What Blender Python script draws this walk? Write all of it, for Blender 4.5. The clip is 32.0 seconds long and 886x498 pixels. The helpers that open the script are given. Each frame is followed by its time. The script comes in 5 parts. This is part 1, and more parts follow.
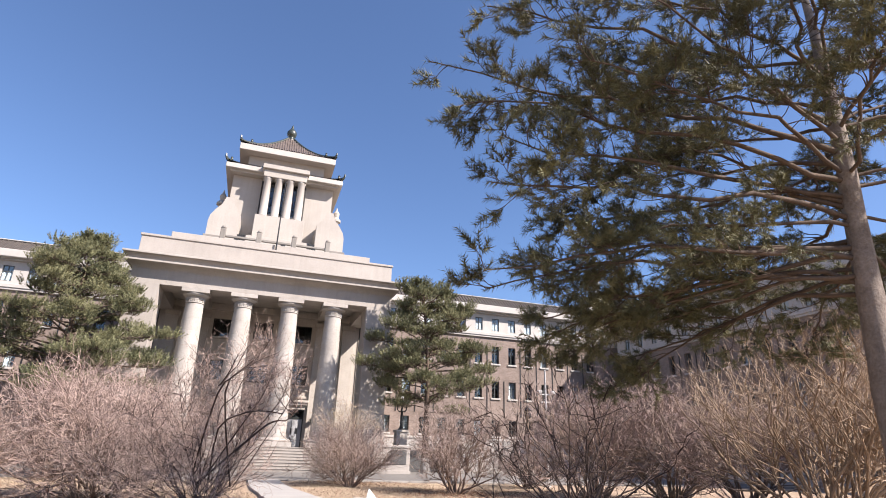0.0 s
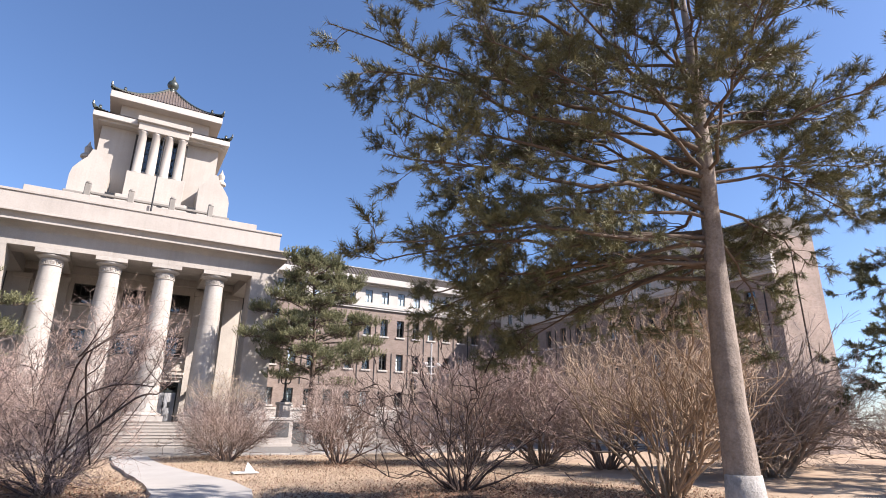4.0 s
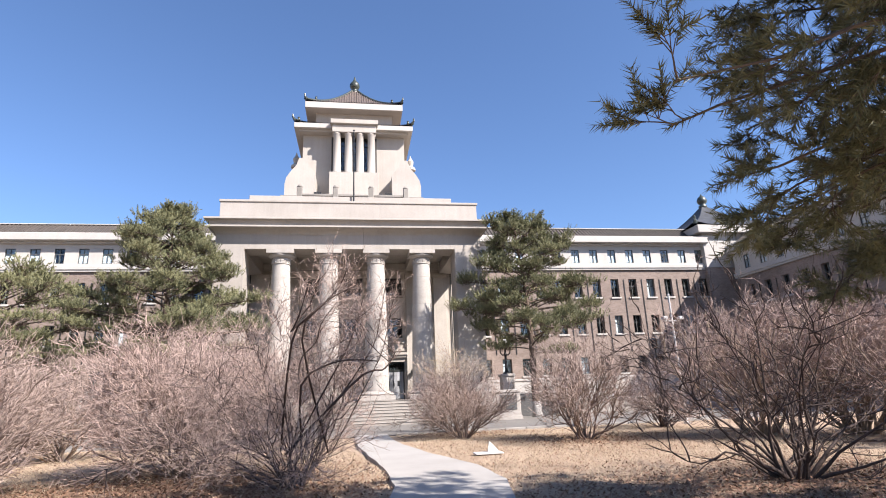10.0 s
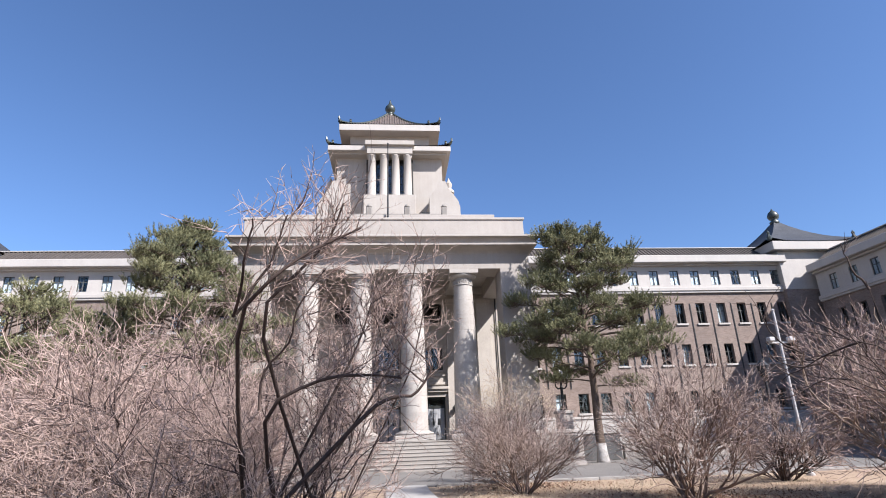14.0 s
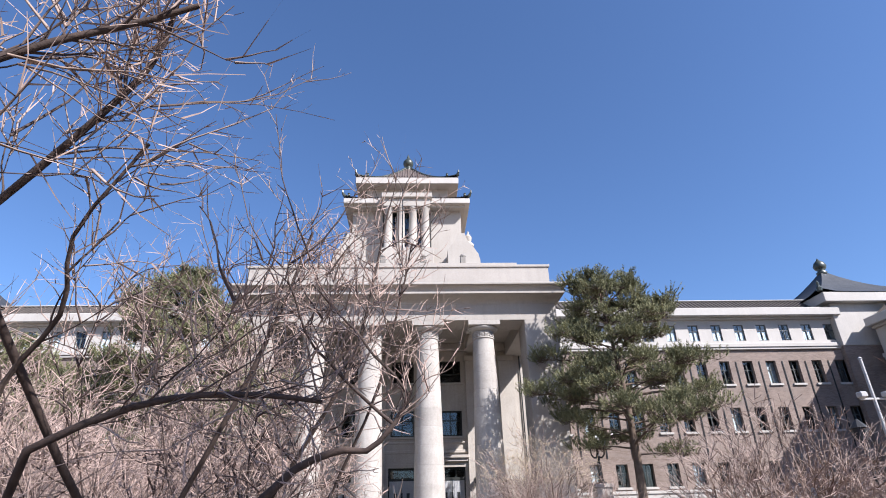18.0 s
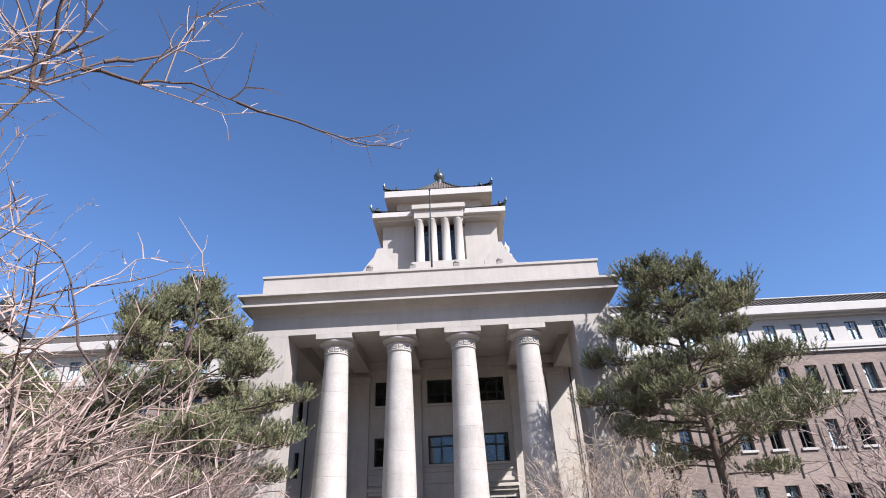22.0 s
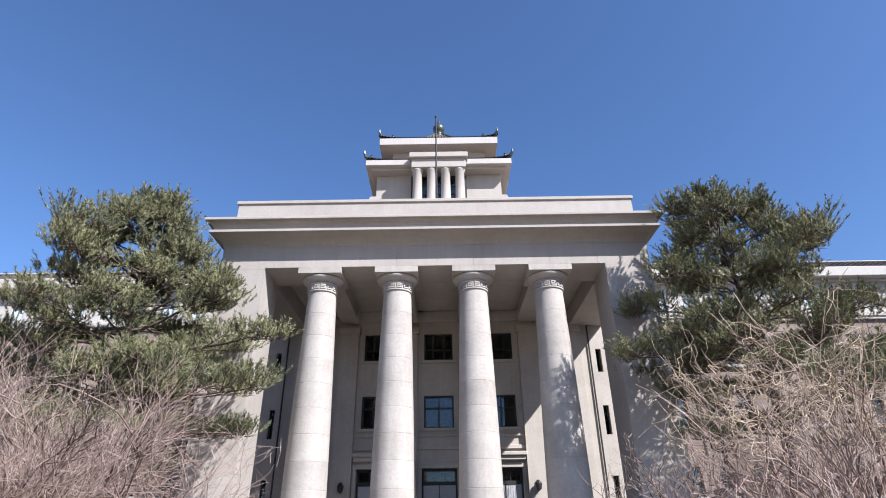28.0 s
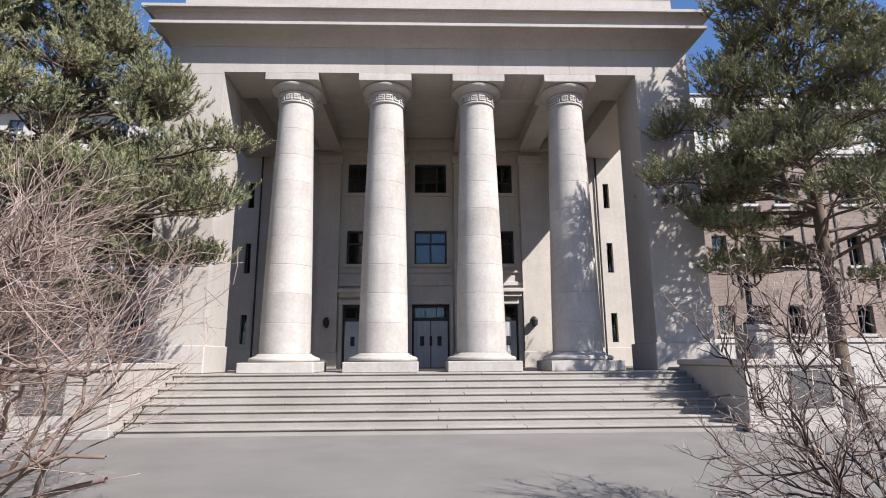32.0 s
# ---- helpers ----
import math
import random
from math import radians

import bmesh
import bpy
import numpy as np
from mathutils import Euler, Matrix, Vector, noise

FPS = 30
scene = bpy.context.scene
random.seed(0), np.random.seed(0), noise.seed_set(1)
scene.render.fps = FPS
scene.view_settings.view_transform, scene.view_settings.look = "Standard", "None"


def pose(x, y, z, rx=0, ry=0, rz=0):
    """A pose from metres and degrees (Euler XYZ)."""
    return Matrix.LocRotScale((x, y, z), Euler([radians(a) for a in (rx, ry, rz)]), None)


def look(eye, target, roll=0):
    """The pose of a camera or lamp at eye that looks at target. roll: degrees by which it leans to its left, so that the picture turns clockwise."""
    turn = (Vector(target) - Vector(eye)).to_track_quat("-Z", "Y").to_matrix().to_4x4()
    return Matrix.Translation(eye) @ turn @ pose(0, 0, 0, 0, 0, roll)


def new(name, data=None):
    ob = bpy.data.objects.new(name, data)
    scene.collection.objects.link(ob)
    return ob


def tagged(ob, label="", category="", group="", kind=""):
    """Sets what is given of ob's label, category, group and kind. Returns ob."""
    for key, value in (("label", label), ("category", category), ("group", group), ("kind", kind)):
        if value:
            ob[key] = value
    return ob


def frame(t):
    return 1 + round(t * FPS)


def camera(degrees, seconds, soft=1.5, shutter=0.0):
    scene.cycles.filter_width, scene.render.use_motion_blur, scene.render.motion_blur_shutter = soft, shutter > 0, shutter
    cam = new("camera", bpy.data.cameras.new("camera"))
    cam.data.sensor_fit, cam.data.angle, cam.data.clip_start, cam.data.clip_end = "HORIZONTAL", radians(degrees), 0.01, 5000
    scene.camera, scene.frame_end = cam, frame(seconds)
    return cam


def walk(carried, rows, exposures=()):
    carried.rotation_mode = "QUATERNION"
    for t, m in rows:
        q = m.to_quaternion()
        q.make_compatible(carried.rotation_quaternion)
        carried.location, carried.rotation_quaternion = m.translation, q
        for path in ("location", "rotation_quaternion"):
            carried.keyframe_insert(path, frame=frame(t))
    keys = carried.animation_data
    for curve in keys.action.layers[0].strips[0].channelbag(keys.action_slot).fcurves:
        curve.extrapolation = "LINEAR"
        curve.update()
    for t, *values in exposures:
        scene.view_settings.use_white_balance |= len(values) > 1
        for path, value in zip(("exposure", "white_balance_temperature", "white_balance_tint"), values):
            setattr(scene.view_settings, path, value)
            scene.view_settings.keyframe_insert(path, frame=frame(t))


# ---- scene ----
cam = camera(78.0, 32.0, 1.0)
PATH = [
    (0, (-0.05, -41.7, 1.55), (0.532, -39.916, 2.241), 1.9),
    (0.5, (-0.05, -41.7, 1.549), (0.664, -39.961, 2.231), 2.2),
    (1, (-0.049, -41.7, 1.549), (0.781, -40.008, 2.218), 2.1),
    (1.5, (-0.049, -41.7, 1.549), (0.878, -40.051, 2.201), 1.9),
    (2, (-0.048, -41.699, 1.549), (0.957, -40.092, 2.189), 2.2),
    (2.5, (-0.049, -41.699, 1.549), (0.997, -40.114, 2.178), 2.2),
    (4.5, (-0.05, -41.7, 1.549), (0.809, -39.997, 2.15), -0.1),
    (5, (-0.05, -41.701, 1.55), (0.67, -39.933, 2.149), -0.5),
    (5.5, (-0.05, -41.7, 1.55), (0.519, -39.878, 2.145), -0.9),
    (6, (-0.132, -41.641, 1.604), (0.31, -39.786, 2.208), -1.0),
    (6.5, (-0.112, -41.414, 1.615), (0.235, -39.543, 2.231), -1.2),
    (7, (-0.073, -41.076, 1.599), (0.221, -39.197, 2.219), -1.5),
    (7.5, (-0.078, -40.678, 1.583), (0.199, -38.795, 2.198), -1.8),
    (8, (-0.017, -40.283, 1.582), (0.263, -38.393, 2.174), -2.2),
    (8.5, (0.007, -39.875, 1.598), (0.298, -37.978, 2.163), -2.5),
    (9, (0.035, -39.466, 1.618), (0.34, -37.565, 2.157), -2.6),
    (9.5, (0.149, -38.938, 1.625), (0.464, -37.033, 2.147), -2.7),
    (10, (0.262, -38.278, 1.579), (0.575, -36.372, 2.097), -2.3),
    (10.5, (0.404, -37.627, 1.562), (0.705, -35.718, 2.078), -2.0),
    (11, (0.51, -37.077, 1.588), (0.799, -35.166, 2.101), -1.9),
    (11.5, (0.519, -36.596, 1.594), (0.797, -34.683, 2.108), -1.8),
    (12, (0.551, -36.11, 1.608), (0.82, -34.197, 2.125), -1.8),
    (12.5, (0.568, -35.599, 1.609), (0.825, -33.688, 2.142), -1.7),
    (13, (0.59, -35.093, 1.625), (0.829, -33.189, 2.187), -1.5),
    (13.5, (0.573, -34.495, 1.621), (0.784, -32.601, 2.226), -1.8),
    (14, (0.586, -33.941, 1.655), (0.759, -32.057, 2.303), -2.0),
    (14.5, (0.602, -33.465, 1.701), (0.739, -31.593, 2.391), -2.2),
    (16.5, (0.809, -32.087, 1.758), (0.903, -30.266, 2.579), -1.3),
    (17, (0.936, -31.728, 1.768), (1.039, -29.915, 2.606), -1.2),
    (17.5, (0.994, -31.332, 1.762), (1.101, -29.525, 2.611), -1.4),
    (18, (1.038, -30.892, 1.775), (1.134, -29.092, 2.641), -1.5),
    (18.5, (1.099, -30.477, 1.765), (1.178, -28.684, 2.648), -1.6),
    (19, (1.188, -30.058, 1.744), (1.248, -28.272, 2.643), -1.8),
    (19.5, (1.248, -29.649, 1.723), (1.303, -27.87, 2.635), -2.0),
    (20, (1.366, -28.979, 1.753), (1.434, -27.205, 2.675), -2.2),
    (20.5, (1.45, -28.387, 1.798), (1.519, -26.618, 2.729), -3.0),
    (21, (1.428, -27.876, 1.802), (1.481, -26.114, 2.747), -3.4),
    (21.5, (1.445, -27.331, 1.76), (1.46, -25.578, 2.723), -3.1),
    (22, (1.595, -26.794, 1.763), (1.547, -25.045, 2.733), -2.5),
    (22.5, (1.78, -26.314, 1.774), (1.679, -24.566, 2.74), -1.6),
    (23, (1.779, -25.92, 1.793), (1.647, -24.167, 2.747), -0.9),
    (23.5, (1.727, -25.462, 1.791), (1.587, -23.706, 2.738), -0.8),
    (24, (1.62, -24.983, 1.792), (1.491, -23.227, 2.741), -0.9),
    (24.5, (1.45, -24.529, 1.764), (1.342, -22.778, 2.724), -1.2),
    (26.5, (0.815, -22.781, 1.782), (0.787, -21.04, 2.766), -2.0),
    (27, (0.577, -22.403, 1.806), (0.564, -20.653, 2.774), -1.7),
    (27.5, (0.429, -22.04, 1.803), (0.422, -20.277, 2.747), -1.4),
    (28, (0.424, -21.635, 1.814), (0.419, -19.851, 2.718), -0.8),
    (28.5, (0.316, -21.19, 1.78), (0.312, -19.38, 2.631), -0.3),
    (29, (0.212, -20.789, 1.752), (0.213, -18.951, 2.541), 0.2),
    (29.5, (0.132, -20.41, 1.642), (0.143, -18.546, 2.366), 0.5),
    (30, (0.058, -19.964, 1.594), (0.077, -18.076, 2.255), 0.7),
    (30.5, (0.022, -19.538, 1.476), (0.053, -17.632, 2.083), 0.6),
    (31, (0.02, -19.193, 1.527), (0.057, -17.267, 2.066), 0.5),
    (31.5, (-0.071, -18.803, 1.632), (-0.025, -16.859, 2.103), 0.2),
    (32, (-0.187, -18.16, 1.848), (-0.128, -16.2, 2.243), -0.4),
]
walk(cam, [(t, look(eye, target, roll)) for t, eye, target, roll in PATH], [(0, 1.25, 6600, 17), (7, 1.36, 6450, 16), (12, 1.26, 6350, 15), (14, 1.09, 6100, 15), (18, 1.12, 6000, 15), (28, 1.09, 5900, 14), (32, 1.04, 6100, 13)])

# ---- light ----
SUN_AZ, SUN_EL = radians(48), radians(39.9)
SUN_DIR = Vector((math.sin(SUN_AZ) * math.cos(SUN_EL), -math.cos(SUN_AZ) * math.cos(SUN_EL), math.sin(SUN_EL)))
world = bpy.data.worlds.new("sky")
scene.world = world
world.use_nodes = True
wn = world.node_tree.nodes
sky = wn.new("ShaderNodeTexSky")
sky.sky_type, sky.sun_disc = "NISHITA", False
sky.sun_elevation, sky.sun_rotation = SUN_EL, radians(132)
sky.altitude, sky.air_density, sky.dust_density, sky.ozone_density = 300, 1.0, 0.8, 6.5
wn["Background"].inputs["Strength"].default_value = 0.085
world.node_tree.links.new(sky.outputs[0], wn["Background"].inputs["Color"])
sun_data = bpy.data.lights.new("sun", "SUN")
sun_data.energy, sun_data.angle, sun_data.color = 5.0, radians(0.5), (1.0, 0.95, 0.87)
sun = new("sun", sun_data)
sun.matrix_world = look(SUN_DIR * 90, (0, 0, 0))


# ---- materials ----
def node(tree, kind, **values):
    n = tree.nodes.new(kind)
    for key, value in values.items():
        n.inputs[key.replace("_", " ")].default_value = value
    return n


def material(name, light, dark, rough=0.8, big=0.5, small=18.0, bump=0.15, metal=0.0, streak=0.0, vary=0.0, spec=0.3):
    """Two colours blended by large stains and fine grain, with relief; streak: dirt that runs down; vary: a tint by object."""
    m = bpy.data.materials.new(name)
    m.use_nodes = True
    t, link = m.node_tree, m.node_tree.links.new
    b = t.nodes["Principled BSDF"]
    geo = t.nodes.new("ShaderNodeNewGeometry")
    large = node(t, "ShaderNodeTexNoise", Scale=big, Detail=5.0, Roughness=0.62)
    fine = node(t, "ShaderNodeTexNoise", Scale=small, Detail=4.0, Roughness=0.7)
    link(geo.outputs["Position"], large.inputs["Vector"])
    link(geo.outputs["Position"], fine.inputs["Vector"])
    mean = t.nodes.new("ShaderNodeMix")
    mean.inputs[0].default_value = 0.45
    link(large.outputs["Fac"], mean.inputs[2])
    link(fine.outputs["Fac"], mean.inputs[3])
    factor = mean.outputs[0]
    if streak:
        scaled = t.nodes.new("ShaderNodeMapping")
        scaled.inputs["Scale"].default_value = (2.2, 2.2, 0.12)
        link(geo.outputs["Position"], scaled.inputs["Vector"])
        run = node(t, "ShaderNodeTexNoise", Scale=1.4, Detail=4.0, Roughness=0.7)
        link(scaled.outputs[0], run.inputs["Vector"])
        more = t.nodes.new("ShaderNodeMix")
        more.inputs[0].default_value = streak
        link(factor, more.inputs[2])
        link(run.outputs["Fac"], more.inputs[3])
        factor = more.outputs[0]
    ramp = t.nodes.new("ShaderNodeValToRGB")
    ramp.color_ramp.elements[0].position, ramp.color_ramp.elements[1].position = 0.33, 0.66
    ramp.color_ramp.elements[0].color, ramp.color_ramp.elements[1].color = (*dark, 1), (*light, 1)
    link(factor, ramp.inputs["Fac"])
    colour = ramp.outputs["Color"]
    if vary:
        info = t.nodes.new("ShaderNodeObjectInfo")
        span = t.nodes.new("ShaderNodeMapRange")
        span.inputs["To Min"].default_value, span.inputs["To Max"].default_value = 1 - vary, 1 + vary
        link(info.outputs["Random"], span.inputs["Value"])
        tint = t.nodes.new("ShaderNodeHueSaturation")
        link(span.outputs[0], tint.inputs["Value"])
        link(colour, tint.inputs["Color"])
        colour = tint.outputs["Color"]
    link(colour, b.inputs["Base Color"])
    b.inputs["Roughness"].default_value, b.inputs["Metallic"].default_value = rough, metal
    b.inputs["Specular IOR Level"].default_value = spec
    if bump:
        relief = node(t, "ShaderNodeBump", Strength=bump, Distance=0.02)
        link(fine.outputs["Fac"], relief.inputs["Height"])
        link(relief.outputs[0], b.inputs["Normal"])
    return m


def brick_material(name, light, dark, mortar):
    m = bpy.data.materials.new(name)
    m.use_nodes = True
    t, link = m.node_tree, m.node_tree.links.new
    b = t.nodes["Principled BSDF"]
    geo = t.nodes.new("ShaderNodeNewGeometry")
    split = t.nodes.new("ShaderNodeSeparateXYZ")
    join = t.nodes.new("ShaderNodeCombineXYZ")
    along = t.nodes.new("ShaderNodeMath")
    link(geo.outputs["Position"], split.inputs[0])
    link(split.outputs[0], along.inputs[0])
    link(split.outputs[1], along.inputs[1])
    link(along.outputs[0], join.inputs[0])
    link(split.outputs[2], join.inputs[1])
    courses = node(t, "ShaderNodeTexBrick", Scale=1.0)
    courses.inputs["Brick Width"].default_value, courses.inputs["Row Height"].default_value = 0.25, 0.075
    courses.inputs["Mortar Size"].default_value = 0.008
    courses.inputs["Color1"].default_value, courses.inputs["Color2"].default_value = (*light, 1), (*dark, 1)
    courses.inputs["Mortar"].default_value = (*mortar, 1)
    link(join.outputs[0], courses.inputs["Vector"])
    stain = node(t, "ShaderNodeTexNoise", Scale=0.35, Detail=6.0, Roughness=0.65)
    link(geo.outputs["Position"], stain.inputs["Vector"])
    span = t.nodes.new("ShaderNodeMapRange")
    span.inputs["From Min"].default_value, span.inputs["From Max"].default_value = 0.3, 0.7
    span.inputs["To Min"].default_value, span.inputs["To Max"].default_value = 0.72, 1.12
    link(stain.outputs["Fac"], span.inputs["Value"])
    tint = t.nodes.new("ShaderNodeHueSaturation")
    link(span.outputs[0], tint.inputs["Value"])
    link(courses.outputs["Color"], tint.inputs["Color"])
    link(tint.outputs[0], b.inputs["Base Color"])
    b.inputs["Roughness"].default_value, b.inputs["Specular IOR Level"].default_value = 0.85, 0.2
    relief = node(t, "ShaderNodeBump", Strength=0.4, Distance=0.01)
    link(courses.outputs["Fac"], relief.inputs["Height"])
    relief.invert = True
    link(relief.outputs[0], b.inputs["Normal"])
    return m


def glass_material(name, tint):
    m = bpy.data.materials.new(name)
    m.use_nodes = True
    b = m.node_tree.nodes["Principled BSDF"]
    b.inputs["Base Color"].default_value = (*tint, 1)
    b.inputs["Roughness"].default_value, b.inputs["Transmission Weight"].default_value = 0.03, 1.0
    b.inputs["IOR"].default_value = 1.5
    return m


STONE = material("pale_stone_render", (0.403, 0.367, 0.331), (0.274, 0.248, 0.22), 0.85, 0.35, 14, 0.12, streak=0.22)
COLUMN = material("column_stone", (0.425, 0.392, 0.357), (0.27, 0.245, 0.215), 0.8, 1.1, 9, 0.15, streak=0.25, vary=0.07)
INNER = material("portico_stone", (0.475, 0.432, 0.382), (0.31, 0.278, 0.24), 0.85, 0.5, 16, 0.12, streak=0.22)
TOWERSTONE = material("tower_render", (0.418, 0.385, 0.346), (0.31, 0.281, 0.248), 0.85, 0.3, 9, 0.1, streak=0.22)
WEATHERED = material("weathered_grey_stone", (0.27, 0.25, 0.225), (0.15, 0.138, 0.122), 0.85, 0.9, 14, 0.15, streak=0.3)
WHITE = material("white_painted_render", (0.461, 0.436, 0.403), (0.353, 0.328, 0.302), 0.8, 0.4, 11, 0.1, streak=0.22)
STEP = material("step_granite", (0.324, 0.295, 0.263), (0.223, 0.202, 0.176), 0.8, 0.7, 40, 0.25, vary=0.07)
BRICK = brick_material("brown_brick", (0.265, 0.203, 0.172), (0.195, 0.147, 0.122), (0.28, 0.24, 0.21))
TILE = material("brown_roof_tile", (0.158, 0.122, 0.101), (0.072, 0.0562, 0.0475), 0.45, 1.5, 30, 0.3, spec=0.5)
WINGTILE = material("dark_wing_roof_tile", (0.1, 0.086, 0.076), (0.055, 0.047, 0.042), 0.7, 1.2, 30, 0.25, spec=0.2)
GLAZED = material("dark_glazed_tile", (0.0432, 0.054, 0.0432), (0.0158, 0.0216, 0.0187), 0.42, 1.5, 25, 0.2, spec=0.6)
SLATE = material("dark_slate_roof", (0.054, 0.0576, 0.0648), (0.0288, 0.031, 0.036), 0.6, 1.2, 30, 0.25)
FRAME = material("dark_green_window_frame", (0.0324, 0.036, 0.0324), (0.018, 0.0202, 0.0187), 0.5, 2, 40, 0.05)
WINGFRAME = material("grey_window_frame", (0.115, 0.122, 0.119), (0.0648, 0.0684, 0.0684), 0.5, 2, 40, 0.05)
GLASS = glass_material("window_glass", (0.75, 0.82, 0.85))
BLIND = material("pale_window_blind", (0.5, 0.53, 0.55), (0.36, 0.39, 0.41), 0.9, 1.3, 20, 0.05)
# near-black walls: the shade of unlit interiors is put into this colour
ROOM = material("dark_room_shade", (0.072, 0.0684, 0.0648), (0.0396, 0.0374, 0.036), 0.9, 1, 10, 0.0)
DOORPAINT = material("grey_door_paint", (0.46, 0.46, 0.465), (0.32, 0.32, 0.33), 0.5, 1.5, 30, 0.08)
ASPHALT = material("worn_asphalt", (0.194, 0.18, 0.164), (0.137, 0.127, 0.115), 0.9, 0.6, 60, 0.3)
CONCRETE = material("path_concrete", (0.374, 0.353, 0.328), (0.288, 0.27, 0.248), 0.85, 0.8, 50, 0.2)
KERB = material("kerb_stone", (0.302, 0.288, 0.266), (0.209, 0.194, 0.18), 0.85, 1.2, 40, 0.25, vary=0.08)
EARTH = material("dry_winter_lawn", (0.403, 0.313, 0.223), (0.238, 0.155, 0.102), 0.95, 0.55, 26, 0.6)
BLADES = material("dry_grass_blades", (0.49, 0.41, 0.299), (0.331, 0.252, 0.169), 0.9, 0.8, 15, 0.0)
LITTER = material("fallen_leaves", (0.259, 0.155, 0.101), (0.108, 0.0576, 0.0374), 0.9, 3.0, 15, 0.0)
BARK = material("pine_bark", (0.288, 0.241, 0.205), (0.122, 0.0972, 0.0792), 0.95, 3.5, 24, 0.9)
LIMB = material("pine_limb_bark", (0.137, 0.101, 0.0756), (0.0612, 0.0446, 0.0346), 0.95, 3, 30, 0.6)
WASH = material("whitewash", (0.403, 0.385, 0.364), (0.194, 0.176, 0.158), 0.95, 5, 24, 0.8)
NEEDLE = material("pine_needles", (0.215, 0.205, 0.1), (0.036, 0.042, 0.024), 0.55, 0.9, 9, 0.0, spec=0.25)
# paler needle copy: sunlit tops and shaded gaps are put into its two colours
NEEDLE_FAR = material("pine_needles_sunlit_tint", (0.3, 0.288, 0.155), (0.046, 0.058, 0.034), 0.65, 0.8, 4, 0.0, spec=0.12)
TWIG_RED = material("reddish_twigs", (0.41, 0.315, 0.268), (0.18, 0.128, 0.107), 0.8, 1.2, 14, 0.0)
TWIG_GREY = material("grey_twigs", (0.461, 0.382, 0.331), (0.23, 0.18, 0.151), 0.8, 1.2, 14, 0.0)
TWIG_DARK = material("dark_brown_twigs", (0.259, 0.194, 0.162), (0.0936, 0.0648, 0.054), 0.8, 1.2, 14, 0.0)
TWIG_ROSE = material("rosy_grey_twigs", (0.454, 0.342, 0.295), (0.223, 0.155, 0.13), 0.8, 1.2, 14, 0.0)
STEM_GOLD = material("golden_brown_stems", (0.36, 0.266, 0.18), (0.173, 0.119, 0.0792), 0.8, 2, 20, 0.2)
TWIG_GOLD = material("golden_brown_twigs", (0.475, 0.367, 0.274), (0.259, 0.184, 0.126), 0.8, 1.2, 14, 0.0)
TWIG_STRAW = material("straw_coloured_twigs", (0.504, 0.425, 0.302), (0.346, 0.266, 0.18), 0.85, 1.2, 14, 0.0)
STEM_DARK = material("dark_shrub_bark", (0.0936, 0.0648, 0.054), (0.0346, 0.0245, 0.0209), 0.85, 2, 20, 0.3)
STEM_SHOOT = material("young_shoot_bark", (0.122, 0.0864, 0.0756), (0.0432, 0.031, 0.0288), 0.8, 2, 20, 0.2)
STEM_BROWN = material("brown_shrub_bark", (0.259, 0.191, 0.155), (0.108, 0.0756, 0.0612), 0.85, 2, 20, 0.3)
STEM_TAN = material("tan_shrub_bark", (0.317, 0.245, 0.187), (0.173, 0.126, 0.0936), 0.85, 2, 20, 0.3)
METAL_WHITE = material("white_metal_paint", (0.446, 0.439, 0.432), (0.346, 0.338, 0.331), 0.5, 3, 40, 0.05)
METAL_DARK = material("black_metal_paint", (0.0288, 0.0302, 0.0324), (0.0144, 0.0144, 0.0158), 0.5, 3, 40, 0.05)
PLAQUE = material("dark_plaque", (0.101, 0.0972, 0.0936), (0.0648, 0.0634, 0.0612), 0.5, 3, 40, 0.1)
PAPER = material("white_scrap", (0.562, 0.554, 0.54), (0.446, 0.432, 0.41), 0.8, 4, 30, 0.1)
GLOBE = material("white_lamp_globe", (0.59, 0.583, 0.569), (0.518, 0.511, 0.497), 0.35, 4, 30, 0.0, spec=0.5)


# ---- mesh helpers ----
def mesh_of(bm, name, mat, smooth=False):
    me = bpy.data.meshes.new(name)
    bm.to_mesh(me)
    bm.free()
    me.materials.append(mat)
    if smooth:
        me.shade_smooth()
    return me


def part(name, bm, mat, parent=None, label="", smooth=False):
    """Links a bmesh (or a finished mesh) as one object, under a thing or a part."""
    me = bm if isinstance(bm, bpy.types.Mesh) else mesh_of(bm, name, mat, smooth)
    ob = new(name, me)
    if parent:
        ob.parent = parent
    return tagged(ob, label) if label else ob


def thing(name, label, category, at=(0, 0, 0), group="", kind=""):
    ob = new(name)
    ob.location = at
    return tagged(ob, label, category, group, kind)


def box(bm, x0, x1, y0, y1, z0, z1, bevel=0.0):
    v = [bm.verts.new((x, y, z)) for z in (z0, z1) for x, y in ((x0, y0), (x1, y0), (x1, y1), (x0, y1))]
    faces = [bm.faces.new([v[i] for i in f]) for f in ((3, 2, 1, 0), (4, 5, 6, 7), (0, 1, 5, 4), (1, 2, 6, 5), (2, 3, 7, 6), (3, 0, 4, 7))]
    if bevel:
        edges = list({e for f in faces for e in f.edges})
        bmesh.ops.bevel(bm, geom=edges, offset=bevel, segments=1, affect="EDGES")
    return bm


def boxes(*dims, bevel=0.0):
    bm = bmesh.new()
    for d in dims:
        box(bm, *d, bevel=bevel)
    return bm


